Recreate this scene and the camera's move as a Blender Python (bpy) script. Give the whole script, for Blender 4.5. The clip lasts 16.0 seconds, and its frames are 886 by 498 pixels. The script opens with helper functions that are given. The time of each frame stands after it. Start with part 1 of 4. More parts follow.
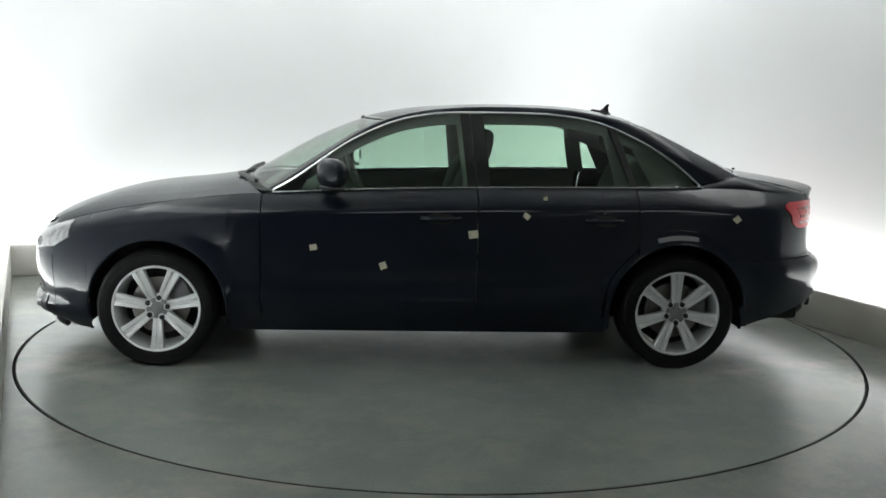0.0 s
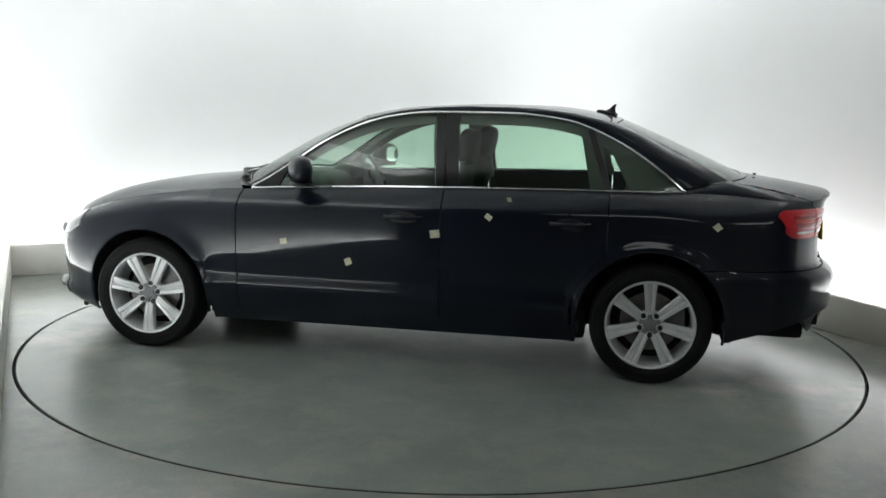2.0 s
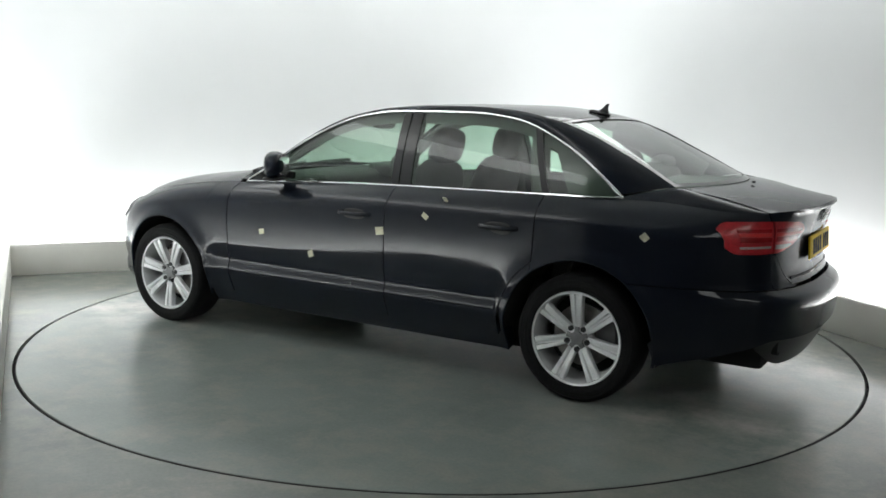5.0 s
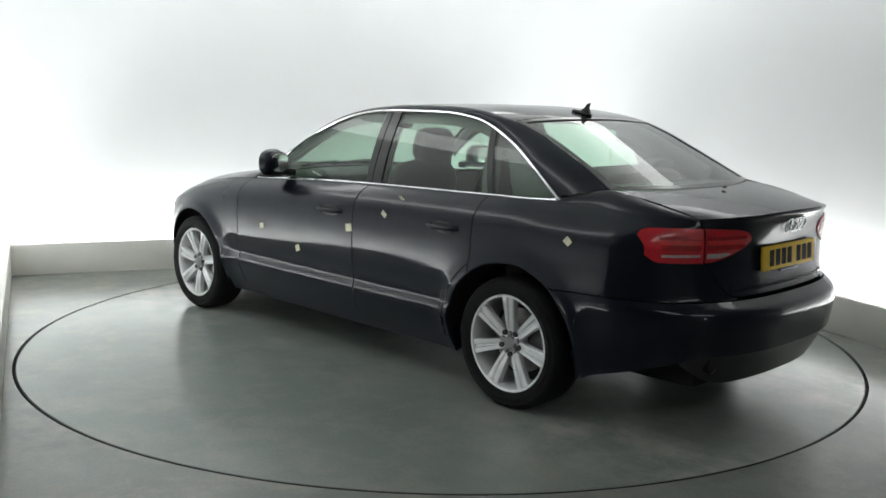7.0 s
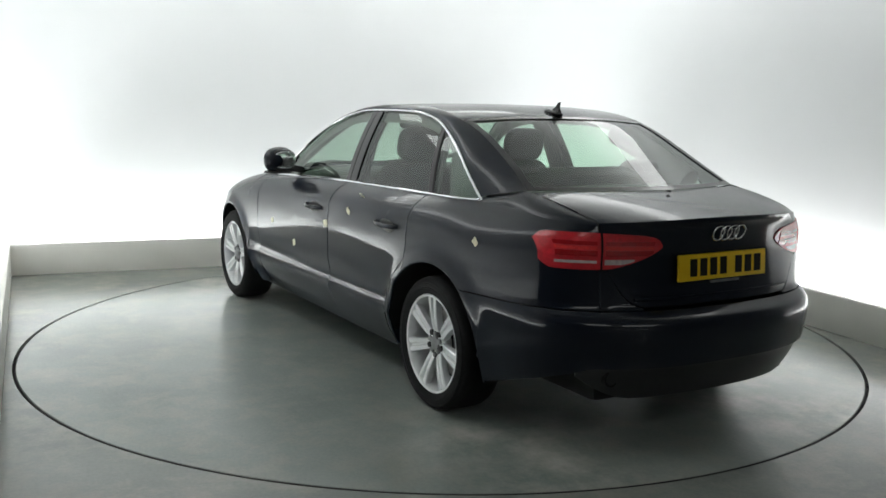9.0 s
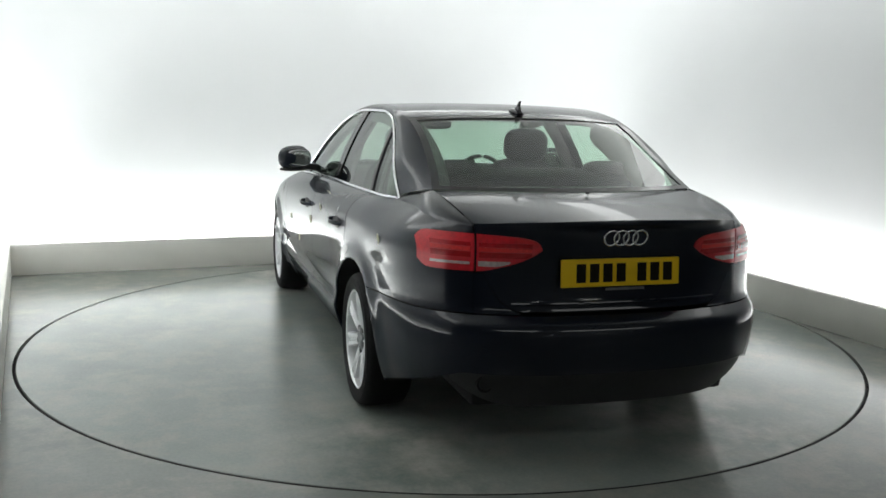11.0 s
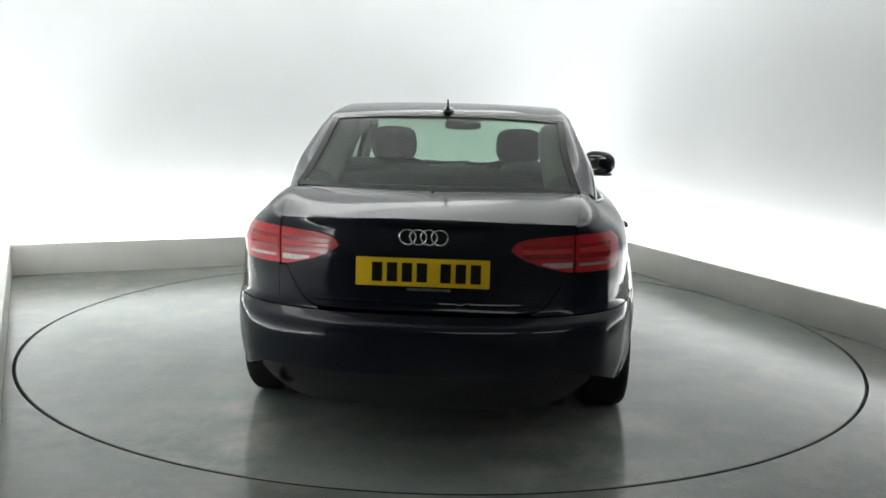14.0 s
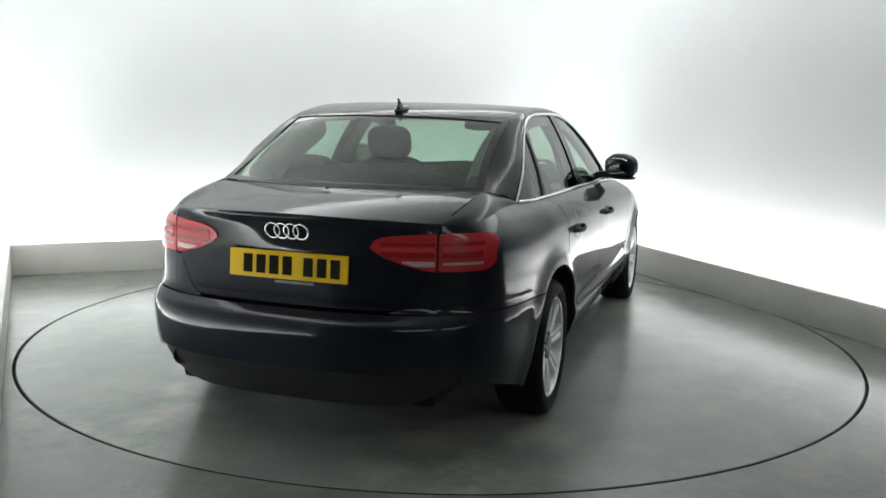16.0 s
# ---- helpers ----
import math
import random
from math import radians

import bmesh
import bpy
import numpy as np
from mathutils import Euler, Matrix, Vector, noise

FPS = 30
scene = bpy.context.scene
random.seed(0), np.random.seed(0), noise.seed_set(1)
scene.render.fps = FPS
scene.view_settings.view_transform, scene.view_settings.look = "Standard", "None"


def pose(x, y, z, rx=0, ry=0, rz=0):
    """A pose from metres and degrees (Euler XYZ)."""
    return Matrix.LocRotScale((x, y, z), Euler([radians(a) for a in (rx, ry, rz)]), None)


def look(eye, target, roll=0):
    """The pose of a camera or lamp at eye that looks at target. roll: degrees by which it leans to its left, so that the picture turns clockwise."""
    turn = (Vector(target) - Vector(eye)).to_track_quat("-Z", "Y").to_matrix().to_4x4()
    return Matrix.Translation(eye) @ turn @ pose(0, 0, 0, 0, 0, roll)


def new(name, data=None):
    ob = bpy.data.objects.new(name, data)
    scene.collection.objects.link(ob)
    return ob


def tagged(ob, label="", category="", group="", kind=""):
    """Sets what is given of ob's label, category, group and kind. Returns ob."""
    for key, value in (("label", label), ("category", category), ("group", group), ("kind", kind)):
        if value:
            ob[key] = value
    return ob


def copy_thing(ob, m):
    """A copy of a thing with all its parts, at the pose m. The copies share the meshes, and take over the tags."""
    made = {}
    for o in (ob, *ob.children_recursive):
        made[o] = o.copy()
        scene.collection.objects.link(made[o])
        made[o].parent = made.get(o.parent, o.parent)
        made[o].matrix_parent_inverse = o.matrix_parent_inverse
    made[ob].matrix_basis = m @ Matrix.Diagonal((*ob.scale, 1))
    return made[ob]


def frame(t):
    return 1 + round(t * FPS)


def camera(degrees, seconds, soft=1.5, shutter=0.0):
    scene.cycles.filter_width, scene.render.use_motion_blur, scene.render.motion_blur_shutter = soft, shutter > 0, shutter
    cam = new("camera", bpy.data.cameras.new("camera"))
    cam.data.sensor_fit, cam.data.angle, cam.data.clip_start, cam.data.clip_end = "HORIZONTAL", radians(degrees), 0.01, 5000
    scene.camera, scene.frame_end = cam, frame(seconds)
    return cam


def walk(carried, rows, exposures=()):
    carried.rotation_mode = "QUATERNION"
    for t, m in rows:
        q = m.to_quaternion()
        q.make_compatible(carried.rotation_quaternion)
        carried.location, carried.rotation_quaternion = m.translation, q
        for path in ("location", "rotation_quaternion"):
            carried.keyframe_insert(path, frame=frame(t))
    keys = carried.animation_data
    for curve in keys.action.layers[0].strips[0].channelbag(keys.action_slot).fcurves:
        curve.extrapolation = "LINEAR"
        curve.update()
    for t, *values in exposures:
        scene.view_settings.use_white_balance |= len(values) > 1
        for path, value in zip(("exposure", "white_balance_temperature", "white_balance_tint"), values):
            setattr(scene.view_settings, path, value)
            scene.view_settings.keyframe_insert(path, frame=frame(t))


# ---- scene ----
# Dark saloon car on a turntable in a white light booth.
EXPO = -0.64
COVE_W = 84.0
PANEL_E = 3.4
# Third strip and both panels at 4.1 m are unseen, added as fill.
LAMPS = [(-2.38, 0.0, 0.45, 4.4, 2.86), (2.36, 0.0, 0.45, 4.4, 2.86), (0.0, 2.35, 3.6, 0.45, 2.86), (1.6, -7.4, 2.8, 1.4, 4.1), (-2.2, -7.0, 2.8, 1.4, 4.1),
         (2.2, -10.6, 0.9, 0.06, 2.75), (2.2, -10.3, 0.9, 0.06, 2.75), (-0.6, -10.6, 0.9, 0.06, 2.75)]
# ---------------------------------------------------------------- camera
cam = camera(51.557, 16.0, soft=1.6)
EYE = Vector((0.0, -5.658, 1.424))
AIM = EYE + Vector((-0.0004, math.cos(radians(9.02)), -math.sin(radians(9.02)))) * 5.0
walk(cam, [(0.0, look(EYE, AIM, 1.35)), (16.0, look(EYE, AIM, 1.35))], exposures=[(0.0, EXPO, 6500, 10), (16.0, EXPO, 6500, 10)])

# ---------------------------------------------------------------- light
ROOM = 23.05          # degrees by which the booth is turned
SOUTH = -2.6          # front opening of the booth, in booth space


def booth(lx, ay, z=0.0):
    c, s = math.cos(radians(ROOM)), math.sin(radians(ROOM))
    return Vector((lx * c - ay * s, lx * s + ay * c, z))


world = bpy.data.worlds.new("world")
scene.world = world
world.use_nodes = True
world.node_tree.nodes["Background"].inputs[0].default_value = (0.75, 0.85, 1.0, 1)
world.node_tree.nodes["Background"].inputs[1].default_value = 0.02


def strip_lamp(name, centre, turn, length, width, watts, colour, up):
    """A long lamp; up: degrees by which its beam leans from straight down (180 shines up)."""
    data = bpy.data.lights.new(name, "AREA")
    data.shape, data.size, data.size_y = "RECTANGLE", length, width
    data.energy, data.color = watts, colour
    ob = new(name, data)
    ob.matrix_world = pose(*centre, 0, 0, ROOM + turn) @ pose(0, 0, 0, up, 0, 0)
    return ob


LEFT, RIGHT, BACK = -2.52, 2.43, 2.655
PARAPET = 0.247
COOL = (0.965, 1.0, 0.985)
strip_lamp("cove_lamp", booth(-0.06, BACK + 0.13, 0.13), 0, 5.0, 0.10, COVE_W, COOL, 176)
strip_lamp("cove_lamp", booth(LEFT - 0.12, 0.05, 0.13), 91.37, 5.1, 0.10, COVE_W * 1.08, COOL, 176)
strip_lamp("cove_lamp", booth(RIGHT + 0.13, 0.05, 0.13), -90, 5.1, 0.10, COVE_W * 1.08, (0.99, 1.0, 0.995), 176)


# ---------------------------------------------------------------- materials
def material(name):
    m = bpy.data.materials.new(name)
    m.use_nodes = True
    nt = m.node_tree
    return m, nt, nt.nodes["Principled BSDF"]


def plain(name, colour, rough=0.5, metal=0.0, coat=0.0, spec=0.5, vary=0.08, scale=30.0, bump=0.0, coat_rough=0.03):
    """A surface with fine variation in tone, gloss and relief."""
    m, nt, b = material(name)
    b.inputs["Roughness"].default_value = rough
    b.inputs["Metallic"].default_value = metal
    b.inputs["Coat Weight"].default_value = coat
    b.inputs["Coat Roughness"].default_value = coat_rough
    b.inputs["Specular IOR Level"].default_value = spec
    tc = nt.nodes.new("ShaderNodeTexCoord")
    nz = nt.nodes.new("ShaderNodeTexNoise")
    nz.inputs["Scale"].default_value, nz.inputs["Detail"].default_value = scale, 5.0
    nt.links.new(tc.outputs["Object"], nz.inputs["Vector"])
    rp = nt.nodes.new("ShaderNodeValToRGB")
    rp.color_ramp.elements[0].position, rp.color_ramp.elements[1].position = 0.3, 0.7
    rp.color_ramp.elements[0].color = (*[c * (1 - vary) for c in colour], 1)
    rp.color_ramp.elements[1].color = (*[min(1, c * (1 + vary)) for c in colour], 1)
    nt.links.new(nz.outputs["Fac"], rp.inputs["Fac"])
    nt.links.new(rp.outputs["Color"], b.inputs["Base Color"])
    if bump:
        bp = nt.nodes.new("ShaderNodeBump")
        bp.inputs["Strength"].default_value, bp.inputs["Distance"].default_value = bump, 0.002
        nt.links.new(nz.outputs["Fac"], bp.inputs["Height"])
        nt.links.new(bp.outputs["Normal"], b.inputs["Normal"])
    return m


def floor_paint(name, low, high, rough, stain, pale_bands=None):
    """Worn, semi-gloss floor paint with broad stains, pale blotches and fine grain."""
    m, nt, b = material(name)
    tc = nt.nodes.new("ShaderNodeTexCoord")

    def noise_tex(scale, detail, roughness=0.55, distort=0.0):
        n = nt.nodes.new("ShaderNodeTexNoise")
        n.inputs["Scale"].default_value, n.inputs["Detail"].default_value = scale, detail
        n.inputs["Roughness"].default_value, n.inputs["Distortion"].default_value = roughness, distort
        nt.links.new(tc.outputs["Object"], n.inputs["Vector"])
        return n

    def ramp(src, stops):
        r = nt.nodes.new("ShaderNodeValToRGB")
        while len(r.color_ramp.elements) < len(stops):
            r.color_ramp.elements.new(0.5)
        for e, (p, c) in zip(r.color_ramp.elements, stops):
            e.position, e.color = p, (*c, 1) if len(c) == 3 else c
        nt.links.new(src, r.inputs["Fac"])
        return r

    def mix(kind, fac, a, c):
        n = nt.nodes.new("ShaderNodeMix")
        n.data_type, n.blend_type = "RGBA", kind
        if isinstance(fac, float):
            n.inputs["Factor"].default_value = fac
        else:
            nt.links.new(fac, n.inputs["Factor"])
        for sock, v in ((n.inputs[6], a), (n.inputs[7], c)):
            if isinstance(v, tuple):
                sock.default_value = (*v, 1)
            else:
                nt.links.new(v, sock)
        return n.outputs[2]

    broad, mid, fine = noise_tex(1.1, 6, 0.6), noise_tex(3.4, 7, 0.66, 0.1), noise_tex(60, 4, 0.7)
    base = ramp(broad.outputs["Fac"], [(0.3, low), (0.7, high)]).outputs["Color"]
    spots = ramp(mid.outputs["Fac"], [(0.46, (0, 0, 0)), (0.72, (0.85, 0.85, 0.85))]).outputs["Color"]
    col = mix("MIX", spots, base, stain)
    if pale_bands:
        # paler blotchy bands near |y| 0.74, towards both ends of x
        sep = nt.nodes.new("ShaderNodeSeparateXYZ")
        nt.links.new(tc.outputs["Object"], sep.inputs[0])

        def calc(op, a, v):
            n = nt.nodes.new("ShaderNodeMath")
            n.operation, n.use_clamp = op, False
            for sock, q in ((n.inputs[0], a), (n.inputs[1], v)):
                if isinstance(q, float):
                    sock.default_value = q
                else:
                    nt.links.new(q, sock)
            return n.outputs[0]

        off = calc("ABSOLUTE", calc("SUBTRACT", calc("ABSOLUTE", sep.outputs[1], 0.0), 0.74), 0.0)
        band = ramp(off, [(0.10, (1, 1, 1)), (0.62, (0, 0, 0))]).outputs["Color"]
        along = ramp(calc("MULTIPLY", calc("ABSOLUTE", sep.outputs[0], 0.0), 0.4), [(0.40, (0, 0, 0)), (0.66, (1, 1, 1))]).outputs["Color"]
        worn = noise_tex(2.6, 9, 0.64, 0.0)
        blot = ramp(worn.outputs["Fac"], [(0.42, (0, 0, 0)), (0.66, (0.8, 0.8, 0.8))]).outputs["Color"]
        mask = mix("MULTIPLY", 1.0, mix("MULTIPLY", 1.0, band, along), blot)
        col = mix("MIX", mask, col, pale_bands)
    grain = ramp(fine.outputs["Fac"], [(0.35, (0.9, 0.9, 0.9)), (0.65, (1, 1, 1))]).outputs["Color"]
    nt.links.new(mix("MULTIPLY", 1.0, col, grain), b.inputs["Base Color"])
    soft_patch = noise_tex(1.7, 2.5, 0.5)
    rr = ramp(soft_patch.outputs["Fac"], [(0.25, (rough - 0.025,) * 3), (0.75, (rough + 0.025,) * 3)])
    nt.links.new(rr.outputs["Color"], b.inputs["Roughness"])
    bp = nt.nodes.new("ShaderNodeBump")
    bp.inputs["Strength"].default_value, bp.inputs["Distance"].default_value = 0.05, 0.0006
    nt.links.new(fine.outputs["Fac"], bp.inputs["Height"])
    nt.links.new(bp.outputs["Normal"], b.inputs["Normal"])
    return m


def pane_glass(name, tint, gloss_rough=0.0):
    """Thin tinted pane: clear tint with mirror gloss by angle."""
    m = bpy.data.materials.new(name)
    m.use_nodes = True
    nt = m.node_tree
    nt.nodes.clear()
    out = nt.nodes.new("ShaderNodeOutputMaterial")
    tr, gl = nt.nodes.new("ShaderNodeBsdfTransparent"), nt.nodes.new("ShaderNodeBsdfGlossy")
    lw, mx = nt.nodes.new("ShaderNodeLayerWeight"), nt.nodes.new("ShaderNodeMixShader")
    tr.inputs[0].default_value = (*tint, 1)
    gl.inputs["Roughness"].default_value = gloss_rough
    lw.inputs["Blend"].default_value = 0.5
    pw, ad = nt.nodes.new("ShaderNodeMath"), nt.nodes.new("ShaderNodeMath")
    pw.operation, pw.inputs[1].default_value = "POWER", 4.2
    ad.operation, ad.inputs[1].default_value, ad.inputs[2].default_value = "MULTIPLY_ADD", 0.90, 0.075
    nt.links.new(lw.outputs["Facing"], pw.inputs[0])
    nt.links.new(pw.outputs[0], ad.inputs[0])
    nt.links.new(ad.outputs[0], mx.inputs[0])
    nt.links.new(tr.outputs[0], mx.inputs[1])
    nt.links.new(gl.outputs[0], mx.inputs[2])
    nt.links.new(mx.outputs[0], out.inputs["Surface"])
    return m


def glow(name, colour, strength):
    m, nt, b = material(name)
    b.inputs["Base Color"].default_value = (0.8, 0.8, 0.8, 1)
    b.inputs["Emission Color"].default_value = (*colour, 1)
    b.inputs["Emission Strength"].default_value = strength
    return m


def car_paint():
    m, nt, b = material("midnight_blue_paint")
    b.inputs["Metallic"].default_value = 0.0
    b.inputs["Roughness"].default_value = 0.45
    b.inputs["Specular IOR Level"].default_value = 0.06
    b.inputs["Coat Weight"].default_value = 0.64
    b.inputs["Coat Roughness"].default_value = 0.035
    b.inputs["Coat IOR"].default_value = 1.5
    tc = nt.nodes.new("ShaderNodeTexCoord")
    fl = nt.nodes.new("ShaderNodeTexNoise")
    fl.inputs["Scale"].default_value, fl.inputs["Detail"].default_value = 900.0, 2.0
    dust = nt.nodes.new("ShaderNodeTexNoise")
    dust.inputs["Scale"].default_value, dust.inputs["Detail"].default_value = 3.5, 6.0
    for n in (fl, dust):
        nt.links.new(tc.outputs["Object"], n.inputs["Vector"])
    rp = nt.nodes.new("ShaderNodeValToRGB")
    rp.color_ramp.elements[0].position, rp.color_ramp.elements[0].color = 0.35, (0.0036, 0.0056, 0.0108, 1)
    rp.color_ramp.elements[1].position, rp.color_ramp.elements[1].color = 0.7, (0.0068, 0.0104, 0.0190, 1)
    nt.links.new(fl.outputs["Fac"], rp.inputs["Fac"])
    nt.links.new(rp.outputs["Color"], b.inputs["Base Color"])
    mr = nt.nodes.new("ShaderNodeMapRange")
    mr.inputs["From Min"].default_value, mr.inputs["From Max"].default_value = 0.35, 0.7
    mr.inputs["To Min"].default_value, mr.inputs["To Max"].default_value = 0.02, 0.075
    nt.links.new(dust.outputs["Fac"], mr.inputs["Value"])
    nt.links.new(mr.outputs["Result"], b.inputs["Coat Roughness"])
    return m


M_PAINT = car_paint()
M_WALL = plain("white_wall_paint", (0.815, 0.828, 0.835), 0.75, vary=0.03, scale=0.8, bump=0.02)
M_PARAPET = plain("light_grey_board", (0.67, 0.66, 0.615), 0.55, vary=0.06, scale=2.5, bump=0.05)
M_CEIL = plain("ceiling_white", (0.84, 0.85, 0.84), 0.8, vary=0.04, scale=2.0)
M_HALL_FILL = plain("hall_grey", (0.50, 0.51, 0.495), 0.8, vary=0.15, scale=1.2)
M_FLOOR = floor_paint("floor_paint_worn", (0.154, 0.172, 0.157), (0.217, 0.234, 0.213), 0.235, (0.275, 0.262, 0.228))
M_TABLE = floor_paint("turntable_paint_worn", (0.170, 0.198, 0.183), (0.235, 0.264, 0.245), 0.232, (0.272, 0.272, 0.238), (0.44, 0.425, 0.385))
M_PIT = plain("pit_dark", (0.015, 0.015, 0.015), 0.9)
M_GLASS = pane_glass("green_car_glass", (0.62, 0.77, 0.67))
M_RUBBER = plain("tyre_rubber", (0.006, 0.006, 0.0065), 0.78, spec=0.22, vary=0.25, scale=40, bump=0.15)
M_TRIM = plain("black_trim", (0.012, 0.012, 0.013), 0.42, vary=0.15, scale=50)
M_GLOSSBLACK = plain("gloss_black", (0.008, 0.008, 0.009), 0.12, vary=0.1)
M_CHROME = plain("bright_chrome", (0.82, 0.83, 0.84), 0.12, metal=1.0, vary=0.03)
M_ALLOY = plain("silver_alloy", (0.72, 0.73, 0.74), 0.33, metal=0.35, coat=0.4, vary=0.05, scale=25)
M_ALLOY_DARK = plain("dark_alloy", (0.16, 0.16, 0.165), 0.5, metal=0.7, vary=0.3, scale=14)
M_CAP = plain("grey_cap_plastic", (0.20, 0.205, 0.21), 0.45, vary=0.1)
M_STEEL = plain("brake_steel", (0.25, 0.24, 0.23), 0.4, metal=0.9, vary=0.2, scale=20)
M_RED = plain("red_lens", (0.56, 0.014, 0.024), 0.30, coat=0.6, vary=0.15, scale=60)
M_REDDARK = plain("dark_red_lens", (0.38, 0.008, 0.013), 0.25, coat=1.0, vary=0.2, scale=60)
M_REDLIGHT = plain("bright_red_reflector", (0.74, 0.05, 0.05), 0.25, coat=1.0, vary=0.15, scale=120)
M_CLEAR = plain("clear_lamp_lens", (0.66, 0.56, 0.55), 0.18, metal=0.3, coat=1.0, vary=0.2, scale=90)
M_HEAD = plain("headlight_lens", (0.36, 0.36, 0.37), 0.10, metal=0.4, coat=1.0, vary=0.4, scale=25)
M_PLATE = plain("yellow_plate", (0.80, 0.52, 0.012), 0.5, spec=0.25, vary=0.04, scale=8)
M_INK = plain("plate_black", (0.012, 0.010, 0.006), 0.6, spec=0.1)
M_TAPE = plain("cream_tape", (0.62, 0.60, 0.45), 0.7, vary=0.15, scale=60, bump=0.1)
M_SEAT = plain("dark_seat_cloth", (0.036, 0.036, 0.036), 0.85, vary=0.2, scale=120, bump=0.2)
M_DASH = plain("dash_plastic", (0.05, 0.051, 0.05), 0.6, vary=0.15, scale=150, bump=0.1)
M_LINER = plain("pale_headliner", (0.22, 0.22, 0.205), 0.9, vary=0.06, scale=80)
M_CARD = plain("door_card_grey", (0.13, 0.135, 0.125), 0.65, vary=0.15, scale=60)
M_MIRROR = plain("mirror_silver", (0.9, 0.9, 0.9), 0.02, metal=1.0, vary=0.01)
M_UNDER = plain("underbody_black", (0.006, 0.006, 0.006), 0.9, vary=0.3, scale=12)
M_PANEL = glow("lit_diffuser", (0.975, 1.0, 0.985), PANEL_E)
M_TUBE = glow("lit_tube", (0.97, 1.0, 0.99), 30.0)
M_HOUSING = plain("lamp_housing_white", (0.75, 0.75, 0.75), 0.5)


# ---------------------------------------------------------------- mesh helpers
def link_mesh(name, verts, faces, mat, parent=None, smooth=True, label="", flat_from=None):
    me = bpy.data.meshes.new(name)
    me.from_pydata([tuple(v) for v in verts], [], faces)
    if smooth:
        flags = [True] * len(me.polygons)
        if flat_from is not None:
            flags[flat_from:] = [False] * (len(flags) - flat_from)
        me.polygons.foreach_set("use_smooth", flags)
    me.materials.append(mat)
    me.update()
    ob = new(name, me)
    if parent is not None:
        ob.parent = parent
    if label:
        tagged(ob, label)
    return ob


def part(name, bm, mat, parent=None, label="", smooth=True, bevel=0.0, segments=2):
    """One bmesh as one mesh object under its thing."""
    if bevel:
        bmesh.ops.bevel(bm, geom=list(bm.edges), offset=bevel, segments=segments, profile=0.6, affect="EDGES", clamp_overlap=True)
    bmesh.ops.recalc_face_normals(bm, faces=list(bm.faces))
    me = bpy.data.meshes.new(name)
    for f in bm.faces:
        f.smooth = smooth
    bm.to_mesh(me)
    bm.free()
    me.materials.append(mat)
    if smooth:
        me.set_sharp_from_angle(angle=radians(40))
    ob = new(name, me)
    if parent is not None:
        ob.parent = parent
    if label:
        tagged(ob, label)
    return ob


def empty(name, m=None):
    ob = new(name)
    if m is not None:
        ob.matrix_basis = m
    return ob


def box(size, m=None, bm=None):
    bm = bm or bmesh.new()
    r = bmesh.ops.create_cube(bm, size=1.0)
    bmesh.ops.transform(bm, matrix=(m or Matrix()) @ Matrix.Diagonal((*size, 1)), verts=r["verts"])
    return bm


def cylinder(r, h, m=None, seg=24, r2=None, bm=None):
    bm = bm or bmesh.new()
    out = bmesh.ops.create_cone(bm, cap_ends=True, segments=seg, radius1=r, radius2=r if r2 is None else r2, depth=h)
    bmesh.ops.transform(bm, matrix=m or Matrix(), verts=out["verts"])
    return bm


def sphere(size, m=None, bm=None, seg=20):
    bm = bm or bmesh.new()
    out = bmesh.ops.create_uvsphere(bm, u_segments=seg, v_segments=seg // 2, radius=0.5)
    bmesh.ops.transform(bm, matrix=(m or Matrix()) @ Matrix.Diagonal((*size, 1)), verts=out["verts"])
    return bm


def superbox(size, m=None, power=0.35, seg=24):
    """A softly rounded block (superellipsoid)."""
    bm = sphere((2, 2, 2), seg=seg)
    for v in bm.verts:
        v.co = Vector([math.copysign(abs(c) ** power, c) for c in v.co])
        top = max(abs(c) for c in v.co)
        v.co = Vector([c * s / 2 for c, s in zip(v.co, size)])
    bmesh.ops.transform(bm, matrix=m or Matrix(), verts=list(bm.verts))
    return bm


def lathe(profile, seg=64, axis="Y"):
    """Turns (radius, along) pairs round the Y axis into one closed surface."""
    bm = bmesh.new()
    rings = []
    for r, a in profile:
        rings.append([bm.verts.new((r * math.cos(t), a, r * math.sin(t))) for t in [2 * math.pi * i / seg for i in range(seg)]])
    for p, q in zip(rings, rings[1:]):
        for i in range(seg):
            j = (i + 1) % seg
            bm.faces.new((p[i], p[j], q[j], q[i]))
    return bm


def tube(points, r, seg=8, closed=False, bm=None, flat=1.0):
    """Sweeps a round or flattened section along points."""
    bm = bm or bmesh.new()
    pts = [Vector(p) for p in points]
    n = len(pts)
    rings = []
    for i, p in enumerate(pts):
        a = pts[(i - 1) % n] if closed or i else p
        b = pts[(i + 1) % n] if closed or i < n - 1 else p
        t = (b - a).normalized()
        side = t.cross(Vector((0, 1, 0)))
        side = (side if side.length > 0.05 else t.cross(Vector((0, 0, 1)))).normalized()
        up = side.cross(t).normalized()
        rings.append([bm.verts.new(p + side * (r * math.cos(k)) + up * (r * flat * math.sin(k))) for k in [2 * math.pi * j / seg for j in range(seg)]])
    for i in range(n if closed else n - 1):
        p, q = rings[i], rings[(i + 1) % n]
        for j in range(seg):
            k = (j + 1) % seg
            bm.faces.new((p[j], p[k], q[k], q[j]))
    if not closed:
        bm.faces.new(rings[0])
        bm.faces.new(rings[-1])
    return bm


